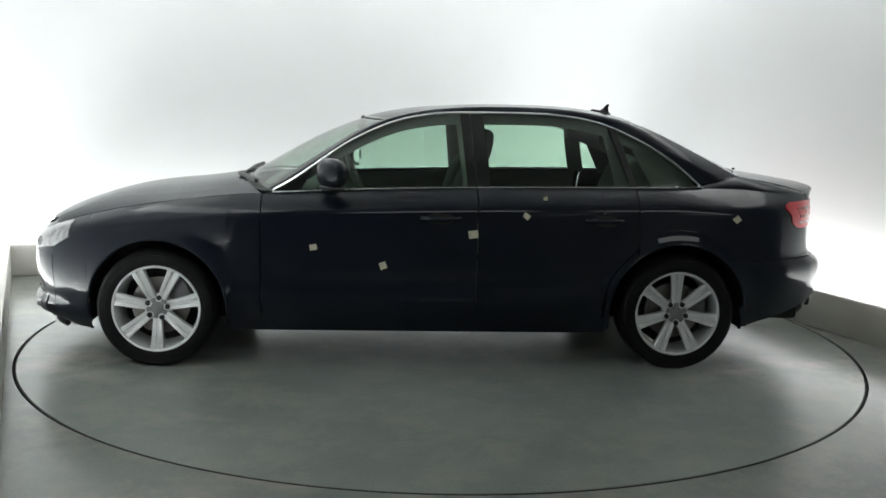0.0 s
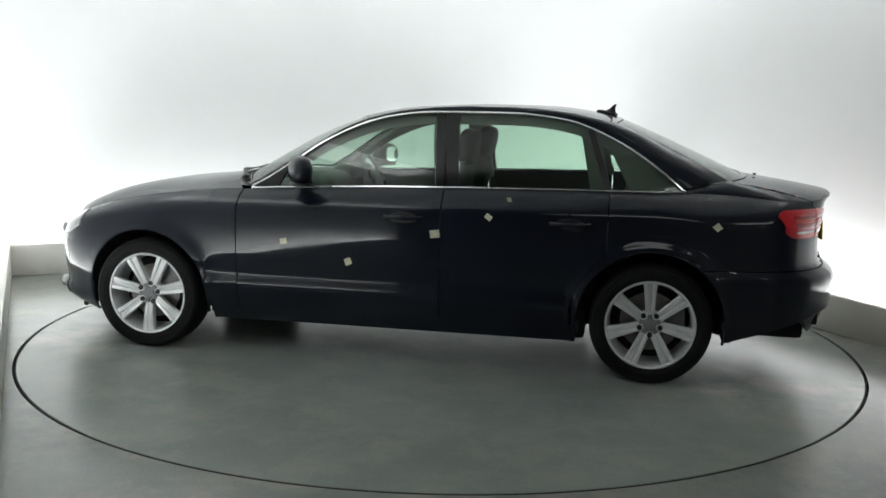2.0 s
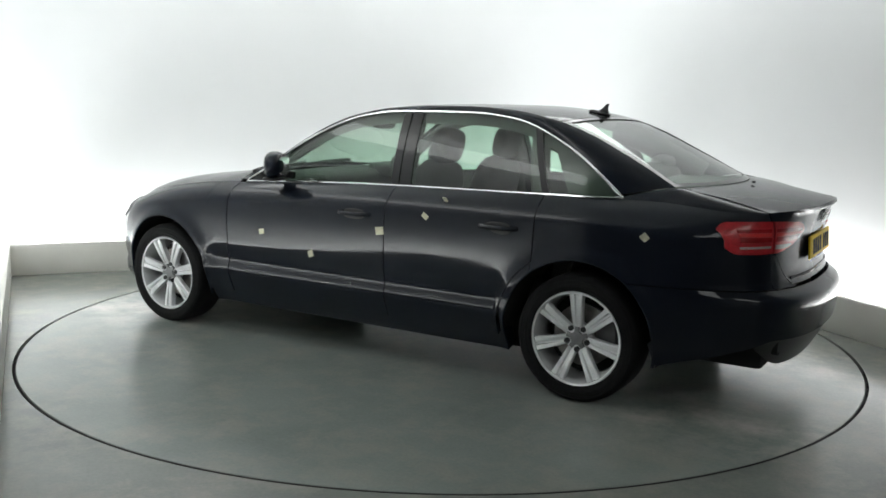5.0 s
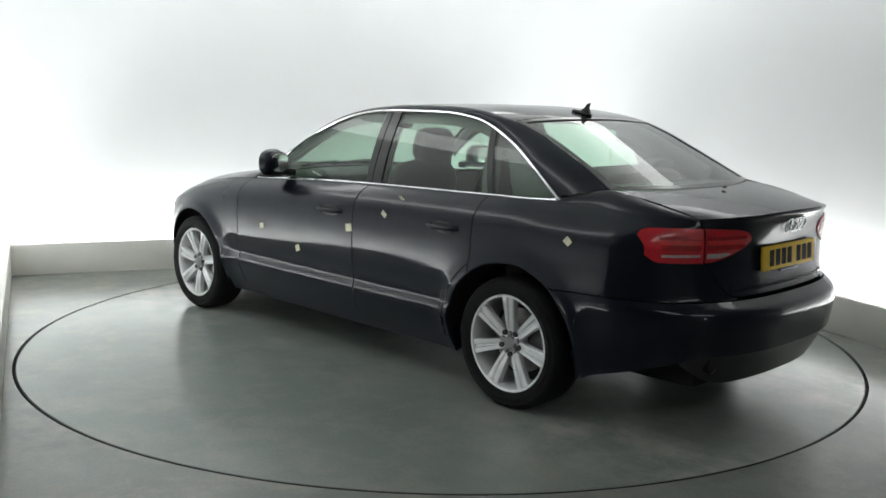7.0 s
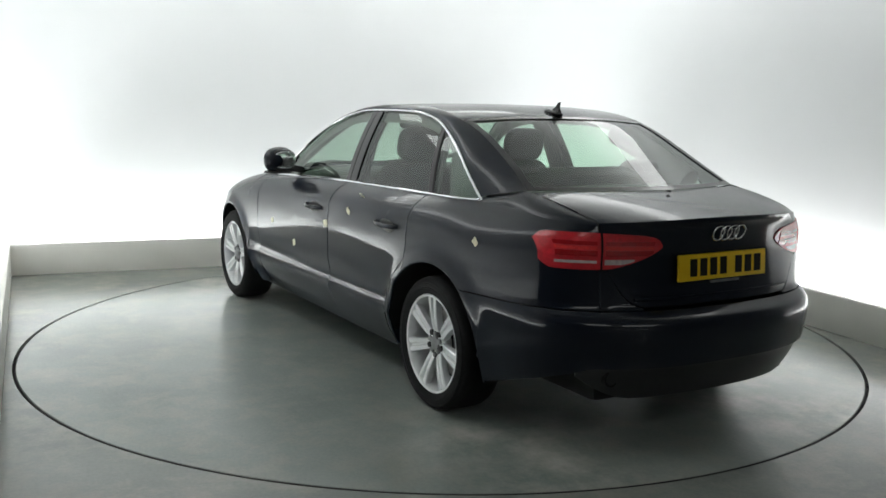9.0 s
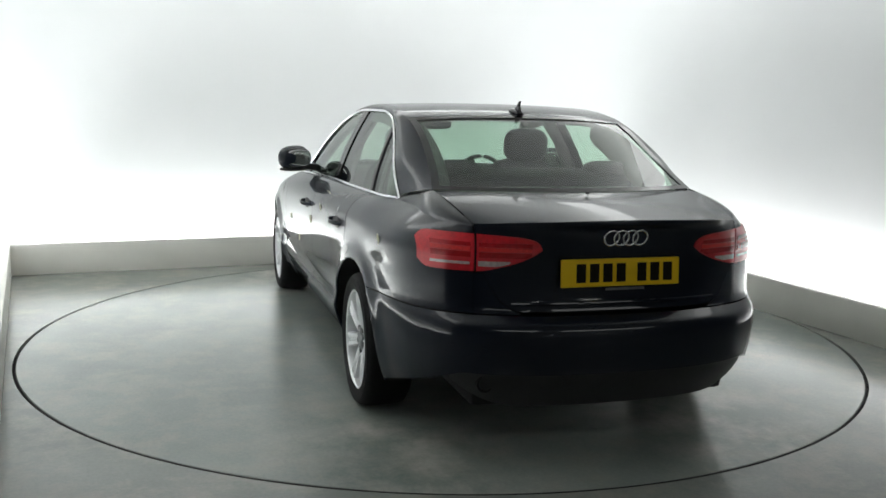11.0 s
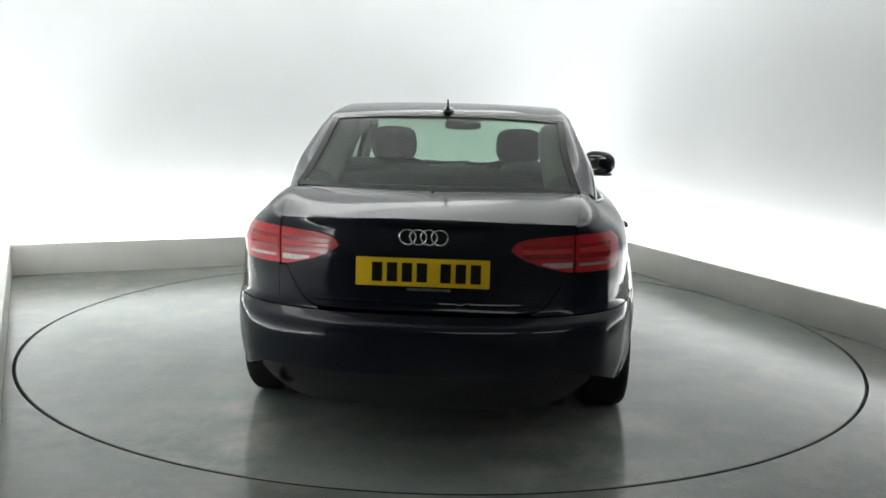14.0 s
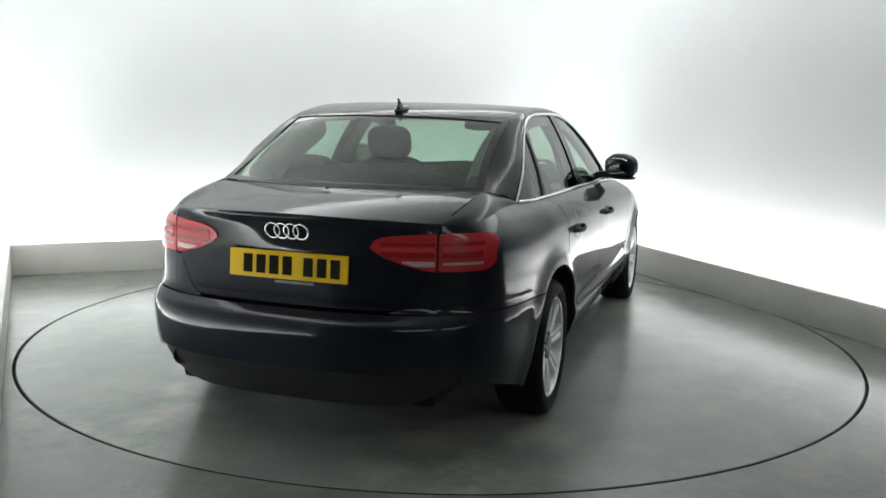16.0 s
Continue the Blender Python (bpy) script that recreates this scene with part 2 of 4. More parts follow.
def curve_table(*pairs):
    """A smooth function through the given pairs."""
    xs, ys = np.array(sorted(pairs), float).T
    d = np.diff(ys) / np.diff(xs)
    g = np.empty_like(ys)
    g[0], g[-1] = d[0], d[-1]
    for i in range(1, len(xs) - 1):
        h0, h1 = xs[i] - xs[i - 1], xs[i + 1] - xs[i]
        g[i] = (d[i - 1] * h1 + d[i] * h0) / (h0 + h1)
        if d[i - 1] * d[i] <= 0:
            g[i] *= 0.35
    X = np.linspace(xs[0], xs[-1], 1600)
    k = np.clip(np.searchsorted(xs, X) - 1, 0, len(xs) - 2)
    h = xs[k + 1] - xs[k]
    t = (X - xs[k]) / h
    Y = (2 * t**3 - 3 * t**2 + 1) * ys[k] + (t**3 - 2 * t**2 + t) * h * g[k] + (3 * t**2 - 2 * t**3) * ys[k + 1] + (t**3 - t**2) * h * g[k + 1]
    return lambda x: np.interp(x, X, Y)


# ---------------------------------------------------------------- booth
def ring_floor(name, inner, half_x, half_y, mat, label):
    """A floor sheet with a round hole."""
    n = 192
    bm = bmesh.new()
    rows = []
    for k in range(5):
        row = []
        for i in range(n):
            a = 2 * math.pi * i / n
            c, s = math.cos(a), math.sin(a)
            far = min(half_x / max(abs(c), 1e-6), half_y / max(abs(s), 1e-6))
            r = inner + (far - inner) * (k / 4) ** 2
            row.append(bm.verts.new((r * c, r * s, 0)))
        rows.append(row)
    low = [bm.verts.new((v.co.x, v.co.y, -0.12)) for v in rows[0]]
    rows.insert(0, low)
    for p, q in zip(rows, rows[1:]):
        for i in range(n):
            j = (i + 1) % n
            bm.faces.new((p[i], q[i], q[j], p[j]))
    ob = part(name, bm, mat, smooth=False)
    return tagged(ob, label, "floor", kind="structure")


def build_booth():
    turn = pose(0, 0, 0, 0, 0, ROOM)
    floor = ring_floor("floor", 2.466, 9.0, 12.0, M_FLOOR, "worn grey painted concrete floor with pale blotches")
    floor.matrix_world = turn
    pit = part("pit", cylinder(2.6, 0.02, pose(0, 0, -0.13), 96), M_PIT)
    tagged(pit, "dark pit under the turntable", "pit", kind="structure")
    # low parapet boards in front of the light cove
    th = 0.05
    lean = 0.023          # the left side closes in slightly towards the opening
    runs = [("parapet_back", (RIGHT - LEFT + 3 * th, th, PARAPET), ((LEFT + RIGHT) / 2 - th / 2, BACK + th / 2)),
            ("parapet_left", (th, BACK - SOUTH, PARAPET), (LEFT - th / 2, (BACK + SOUTH) / 2)),
            ("parapet_right", (th, BACK - SOUTH, PARAPET), (RIGHT + th / 2, (BACK + SOUTH) / 2))]
    for name, size, (cx, cy) in runs:
        m = pose(cx, cy, PARAPET / 2)
        if name == "parapet_left":
            m = pose(LEFT - 0.044, BACK, PARAPET / 2, 0, 0, math.degrees(math.atan(lean))) @ pose(-th / 2, (SOUTH - BACK) / 2, 0)
        ob = part(name, box(size, m), M_PARAPET, bevel=0.006)
        ob.matrix_world = turn
        tagged(ob, "low light grey board along the booth wall", "skirting", kind="structure")
    # white wall with rounded corners behind the cove
    gap, radius, t2, tight = 0.26, 0.9, 0.08, 0.45
    path = []
    x0, x1, y1 = LEFT - gap, RIGHT + gap, BACK + gap
    path.append((x0 + lean * (BACK - SOUTH), SOUTH))
    for k in range(13):
        a = math.pi - k / 12 * math.pi / 2
        path.append((x0 + tight + tight * math.cos(a), y1 - tight + tight * math.sin(a)))
    for k in range(13):
        a = math.pi / 2 - k / 12 * math.pi / 2
        path.append((x1 - radius + radius * math.cos(a), y1 - radius + radius * math.sin(a)))
    path.append((x1, SOUTH))
    high = 3.1
    bm = bmesh.new()
    cols = []
    for i, (x, y) in enumerate(path):
        a, b = path[max(i - 1, 0)], path[min(i + 1, len(path) - 1)]
        t = Vector((b[0] - a[0], b[1] - a[1])).normalized()
        nx, ny = -t.y * t2, t.x * t2
        cols.append([bm.verts.new(v) for v in ((x, y, 0.0), (x, y, high), (x + nx, y + ny, high), (x + nx, y + ny, 0.0))])
    for p, q in zip(cols, cols[1:]):
        for i in range(4):
            j = (i + 1) % 4
            bm.faces.new((p[i], q[i], q[j], p[j]))
    bm.faces.new(cols[0])
    bm.faces.new(cols[-1])
    wall = part("wall_booth", bm, M_WALL)
    wall.matrix_world = turn
    tagged(wall, "plain white wall with rounded corners, lit from below", "wall", kind="structure")
    # booth ceiling
    ceil = part("ceiling", box((x1 - x0 + 0.3, y1 - SOUTH + 0.2, 0.08), pose((x0 + x1) / 2, (y1 + SOUTH) / 2, high + 0.04)), M_CEIL, smooth=False)
    ceil.matrix_world = turn
    tagged(ceil, "flat white booth ceiling", "ceiling", kind="structure")
    # unseen hall shell beyond the opening, behind the camera; its grey bounces fill
    hall = [("wall_hall_south", (18.2, 0.1, 4.2), (0, -12.05, 2.1)), ("wall_hall_west", (0.1, 24.2, 4.2), (-9.05, 0, 2.1)),
            ("wall_hall_east", (0.1, 24.2, 4.2), (9.05, 0, 2.1)), ("wall_hall_north", (18.2, 0.1, 4.2), (0, 12.05, 2.1)),
            ("ceiling_hall", (18.2, 24.2, 0.1), (0, 0, 4.26))]
    for name, size, c in hall:
        ob = part(name, box(size, pose(*c)), M_HALL_FILL, smooth=False)
        ob.matrix_world = turn
        tagged(ob, "unseen mid-grey hall shell beyond the booth", "ceiling" if "ceil" in name else "wall", kind="structure")
    # ceiling lamps, with the added fill strip and hall panels among them
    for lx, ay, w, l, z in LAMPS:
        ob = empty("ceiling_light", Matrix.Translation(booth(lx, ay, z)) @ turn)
        tagged(ob, "long lit ceiling panel out of view, with white end caps", "ceiling light", "booth ceiling lights")
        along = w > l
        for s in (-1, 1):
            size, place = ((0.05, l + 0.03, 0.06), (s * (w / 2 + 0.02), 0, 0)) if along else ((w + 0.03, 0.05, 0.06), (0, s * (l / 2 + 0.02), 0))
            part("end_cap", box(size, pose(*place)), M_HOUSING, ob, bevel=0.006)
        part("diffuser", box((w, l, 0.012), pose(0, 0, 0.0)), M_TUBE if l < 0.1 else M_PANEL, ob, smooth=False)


build_booth()


def build_turntable():
    bm = bmesh.new()
    prof = [(0.0, 0.0), (0.6, 0.0), (1.2, 0.0), (1.9, 0.0), (2.446, 0.0), (2.450, -0.004), (2.450, -0.11)]
    n = 192
    centre = bm.verts.new((0, 0, 0))
    rows = [[bm.verts.new((r * math.cos(2 * math.pi * i / n), r * math.sin(2 * math.pi * i / n), z)) for i in range(n)] for r, z in prof[1:]]
    for i in range(n):
        bm.faces.new((centre, rows[0][i], rows[0][(i + 1) % n]))
    for p, q in zip(rows, rows[1:]):
        for i in range(n):
            j = (i + 1) % n
            bm.faces.new((p[i], q[i], q[j], p[j]))
    ob = part("turntable", bm, M_TABLE, smooth=False)
    # ring in pit black, added so the shaded gap reads wider
    rim = lathe([(2.451, -0.001), (2.456, -0.003), (2.456, -0.05), (2.451, -0.05)], 192)
    bmesh.ops.transform(rim, matrix=pose(0, 0, 0, 90, 0, 0), verts=list(rim.verts))
    part("edge_ring", rim, M_PIT, ob, "near-black edge ring, part of the dark gap line")
    return tagged(ob, "round grey painted turntable set flush in the floor", "turntable")


turntable = build_turntable()


# ---------------------------------------------------------------- car body surface
# car space: x forward, y to its left, z up, origin on the ground midway between the axles
BELT = curve_table((-2.45, 1.035), (-2.1, 1.035), (-1.85, 1.022), (-1.55, 0.996), (-1.2, 0.99), (-0.8, 0.985), (-0.35, 0.978), (0.4, 0.953),
                   (0.8, 0.932), (1.05, 0.915), (1.3, 0.885), (1.55, 0.845), (1.8, 0.788), (2.0, 0.728), (2.15, 0.682), (2.3, 0.64))
SECTION = curve_table((0.10, 0.76), (0.17, 0.800), (0.22, 0.828), (0.28, 0.858), (0.32, 0.875), (0.36, 0.8905), (0.385, 0.8985), (0.402, 0.9005), (0.418, 0.8980), (0.445, 0.8915),
                      (0.460, 0.8895), (0.480, 0.8908), (0.52, 0.8992), (0.535, 0.9014), (0.55, 0.9029), (0.565, 0.9037), (0.59, 0.9043), (0.63, 0.9053), (0.69, 0.9066), (0.73, 0.9070), (0.76, 0.9064), (0.82, 0.9015), (0.862, 0.8960),
                      (0.875, 0.890), (0.90, 0.8745), (0.93, 0.846), (0.955, 0.806), (0.97, 0.776))
PLAIN = curve_table((0.10, 0.78), (0.17, 0.835), (0.22, 0.860), (0.28, 0.880), (0.34, 0.894), (0.40, 0.902), (0.50, 0.907), (0.60, 0.9090), (0.68, 0.9090), (0.76, 0.9065),
                    (0.82, 0.9015), (0.862, 0.8960), (0.875, 0.890), (0.90, 0.8745), (0.93, 0.846), (0.955, 0.806), (0.97, 0.776))
NOSE = curve_table((0.08, 2.00), (0.14, 2.10), (0.19, 2.20), (0.24, 2.268), (0.28, 2.275), (0.33, 2.245), (0.38, 2.250), (0.44, 2.262), (0.52, 2.265), (0.58, 2.256),
                   (0.64, 2.236), (0.70, 2.20), (0.76, 2.14), (0.85, 2.04), (1.1, 1.98))
TAIL = curve_table((0.08, 2.20), (0.20, 2.325), (0.26, 2.36), (0.32, 2.39), (0.38, 2.408), (0.45, 2.420), (0.52, 2.428), (0.555, 2.424), (0.58, 2.410), (0.60, 2.380),
                   (0.62, 2.350), (0.66, 2.332), (0.72, 2.320), (0.82, 2.312), (0.90, 2.322), (0.94, 2.330), (0.975, 2.336), (1.0, 2.336), (1.1, 2.30))
QTOP = curve_table((-2.4, 0.945), (-2.15, 0.955), (-1.95, 0.974), (-1.75, 0.988), (-1.55, 0.990), (-1.1, 0.986))
LIP = curve_table((0.0, 0.0), (0.70, 0.0), (0.72, 0.001), (0.80, 0.009), (0.86, 0.014), (0.90, 0.018), (0.93, 0.022), (0.95, 0.027), (0.962, 0.037), (0.971, 0.048), (0.979, 0.053), (0.988, 0.046), (0.998, 0.022), (1.1, 0.0))
WHEEL_X, HUB_Z = 1.404, 0.316
ARCH_F, ARCH_R = 0.372, 0.385
GLASS_TOP = curve_table((0.80, 0.945), (0.73, 0.984), (0.578, 1.085), (0.425, 1.192), (0.272, 1.273), (0.12, 1.330), (-0.035, 1.361), (-0.346, 1.377),
                        (-0.658, 1.377), (-0.814, 1.366), (-0.972, 1.338), (-1.131, 1.278), (-1.285, 1.198), (-1.44, 1.090), (-1.54, 1.006))


def side_y(x, z):
    """Half width of the lower body at x, z."""
    x, z = np.broadcast_arrays(np.asarray(x, float), np.asarray(z, float))
    belt = BELT(x)
    zz = np.where(z > 0.5, 0.5 + (z - 0.5) * 0.47 / (belt - 0.5), z)
    away = np.clip((np.abs(x) - 0.94) / 0.32, 0, 1)
    away = away * away * (3 - 2 * away)
    w = (SECTION(zz) * (1 - away) + PLAIN(zz) * away) * 1.017
    front = x > 0
    s = np.clip(np.where(front, x / NOSE(z), -x / TAIL(z)), 0, 0.99999)
    square = np.clip((z - 0.58) / 0.16, 0, 1)
    n, m, k = np.where(front, 8.0, 12.0 + 4.0 * square), np.where(front, 1.95, 2.5), np.where(front, -0.012, 0.11 + 0.035 * square)
    y = w * (1 - k * s**2.5) * (1 - s**n) ** (1 / m)
    # the rear wings draw in towards the boot lid
    back = np.clip((-x - 1.35) / 0.45, 0, 1)
    y = y - 0.068 * back * back * (3 - 2 * back) * np.clip((z - 0.845) / 0.14, 0, 1) ** 1.2
    for wx, r, flare in ((WHEEL_X, ARCH_F, 0.020), (-WHEEL_X, ARCH_R, 0.018)):
        d = np.hypot(x - wx, z - HUB_Z) - r
        y = y + flare * np.exp(-((d / 0.05) ** 2))
    return y


def end_x(y, z, front):
    """The body's end at half width y: x of the nose or tail."""
    y, z = np.broadcast_arrays(np.asarray(y, float), np.asarray(z, float))
    sign = 1.0 if front else -1.0
    far = NOSE(z) if front else TAIL(z)
    lo, hi = np.full(y.shape, 0.55), np.full(y.shape, 0.99999)
    for _ in range(36):
        mid = (lo + hi) / 2
        wide = side_y(sign * mid * far, z) > y
        lo, hi = np.where(wide, mid, lo), np.where(wide, hi, mid)
    x = sign * lo * far
    return x if front else x - LIP(z) * np.clip(1 - (y / 0.62) ** 2, 0, 1) ** 0.7


def cabin_y(x, z):
    """Half width of the glasshouse side."""
    base = side_y(np.clip(x, -1.9, 1.2), BELT(np.clip(x, -1.9, 1.2))) - 0.004
    d = np.maximum(z - BELT(x), 0)
    return base - 0.315 * d - 0.42 * d * d


def body_grid(cols, rows):
    """cols: ("x", x, low, high) down the side, ("sweep", share of width, low, high) round the nose, ("corner", share, low, high) round the rear corner or ("y", y, low, high, front) round an end. Returns a grid of points."""
    out = []
    for c in cols:
        z = np.linspace(c[2], c[3], rows)
        if c[0] == "x":
            out.append(np.stack([np.full(rows, c[1]), side_y(np.full(rows, c[1]), z), z], 1))
        elif c[0] == "sweep":
            y = side_y(np.full(rows, 1.995), z) * c[1]
            out.append(np.stack([end_x(y, z, True), y, z], 1))
        elif c[0] == "corner":
            y = side_y(np.full(rows, -2.03), z)
            y = y + (0.5905 - y) * c[1]
            out.append(np.stack([end_x(y, z, False), y, z], 1))
        else:
            y = np.full(rows, c[1])
            out.append(np.stack([end_x(y, z, c[4]), y, z], 1))
    return np.array(out)


def panel(name, grid, mat, parent, label="", mirror=False, rim=0.014, lift=0.0, centre=(0, 0, 0.55), closed_ends=False):
    """A pressed panel from a grid of points, its edges turned inwards. mirror: on the car's other side."""
    g = np.array(grid, float)
    if mirror:
        g = g * np.array([1, -1, 1])
    du, dv = np.gradient(g, axis=0), np.gradient(g, axis=1)
    nrm = np.cross(du, dv)
    nrm /= np.linalg.norm(nrm, axis=2, keepdims=True) + 1e-12
    mid = g[g.shape[0] // 2, g.shape[1] // 2]
    flip = np.dot(nrm[g.shape[0] // 2, g.shape[1] // 2], mid - np.array(centre) * np.array([mid[0] != 0, 1, 1])) < 0
    if flip:
        nrm = -nrm
    g = g + nrm * lift
    a, b = g.shape[:2]
    verts = list(g.reshape(-1, 3))
    faces = []
    for i in range(a - 1):
        for j in range(b - 1):
            q = (i * b + j, (i + 1) * b + j, (i + 1) * b + j + 1, i * b + j + 1)
            faces.append(q[::-1] if flip else q)
    count = len(faces)
    if rim:
        loop = [(i, 0) for i in range(a)] + [(a - 1, j) for j in range(1, b)] + [(i, b - 1) for i in range(a - 2, -1, -1)] + [(0, j) for j in range(b - 2, 0, -1)]
        base = len(verts)
        for i, j in loop:
            verts.append(g[i, j])
            verts.append(g[i, j] - nrm[i, j] * rim)
        n = len(loop)
        for k in range(n):
            k2 = (k + 1) % n
            q = (base + 2 * k, base + 2 * k + 1, base + 2 * k2 + 1, base + 2 * k2)
            faces.append(q[::-1] if flip else q)
    return link_mesh(name, verts, faces, mat, parent, True, label, count)


def spaced(a, b, step):
    n = max(2, int(abs(b - a) / step) + 1)
    return [float(v) for v in np.linspace(a, b, n)]


def arch_z(x, wx, r, low):
    d = r * r - (x - wx) ** 2
    return max(low, HUB_Z + math.sqrt(d)) if d > 0 else low


def arch_cols(a, b, wx, r, step):
    """x stations from a to b, closer together where the arch is steep."""
    xs = set(round(v, 4) for v in spaced(a, b, step))
    for k in range(0, 25):
        v = wx + r * math.cos(math.pi * k / 24)
        if min(a, b) < v < max(a, b):
            xs.add(round(v, 4))
    for v in (wx + r - 0.0006, wx - r + 0.0006, wx + r + 0.0006, wx - r - 0.0006):
        if min(a, b) < v < max(a, b):
            xs.add(round(v, 4))
    return sorted(xs, reverse=a > b)


def strip(lower, upper, rows, bulge=0.0, out=(0, 0, 1)):
    """A grid between two rows of points with a little crown."""
    lower, upper = np.array(lower, float), np.array(upper, float)
    t = np.linspace(0, 1, rows)[None, :, None]
    g = lower[:, None] * (1 - t) + upper[:, None] * t
    return g + bulge * (4 * t * (1 - t)) * np.array(out)[None, None]


# centre line and edge of windscreen, roof and rear window, at matching stations
SPINE = [((1.03, 0.985), (0.83, 0.950)), ((0.90, 1.062), (0.70, 1.030)), ((0.78, 1.132), (0.575, 1.112)), ((0.64, 1.209), (0.445, 1.200)), ((0.48, 1.283), (0.31, 1.281)), ((0.32, 1.341), (0.18, 1.336)),
         ((0.14, 1.382), (0.05, 1.370)), ((-0.05, 1.406), (-0.10, 1.394)), ((-0.37, 1.424), (-0.38, 1.411)), ((-0.70, 1.426), (-0.70, 1.410)), ((-0.95, 1.412), (-0.94, 1.390)), ((-1.19, 1.368), (-1.15, 1.345)),
         ((-1.36, 1.305), (-1.31, 1.290)), ((-1.54, 1.228), (-1.46, 1.220)), ((-1.73, 1.144), (-1.615, 1.142)), ((-1.93, 1.055), (-1.775, 1.056))]
EDGE_Y = curve_table((0, 2.0), (9.0, 0.655), (10.0, 0.618), (11, 0.580), (12, 0.578), (13, 0.585), (14, 0.602), (15, 0.630))
ks = np.arange(len(SPINE))
SP = [curve_table(*[(k, SPINE[k][i][j]) for k in range(len(SPINE))]) for i, j in ((0, 0), (0, 1), (1, 0), (1, 1))]
K_HEADER, K_REAR, K_END = 5.0, 11.0, 15.0


def roof_edge(k):
    x, z = float(SP[2](k)), float(SP[3](k))
    return np.array([x, min(float(cabin_y(x, z)) - 0.010, float(EDGE_Y(k)) if k > 9 else 9.0), z])


def top_grid(k0, k1, nk, inset=0.0, half=16):
    """Windscreen, roof or rear window from station k0 to k1."""
    g = []
    for k in np.linspace(k0, k1, nk):
        e = roof_edge(k)
        cx, cz = float(SP[0](k)), float(SP[1](k))
        row = []
        for v in np.linspace(-1, 1, 2 * half + 1) * (1 - inset / e[1]):
            a = abs(v)
            row.append((cx + (e[0] - cx) * a**2.0, e[1] * v, cz + (e[2] - cz) * a**2.4))
        g.append(row)
    return np.array(g)


def corner_top(v):
    """Upper edge of the rear wing round its corner."""
    return float(QTOP(-2.03)) + (0.955 - float(QTOP(-2.03))) * v


def lid_low(y):
    """Lower edge of the boot lid."""
    return min(0.778, 0.626 + 0.152 * max(0.0, (y - 0.40) / 0.155) ** 2.4)


def lid_top(y):
    """Upper edge of the boot lid's lip."""
    return 0.990 - 0.026 * (y / 0.585) ** 2


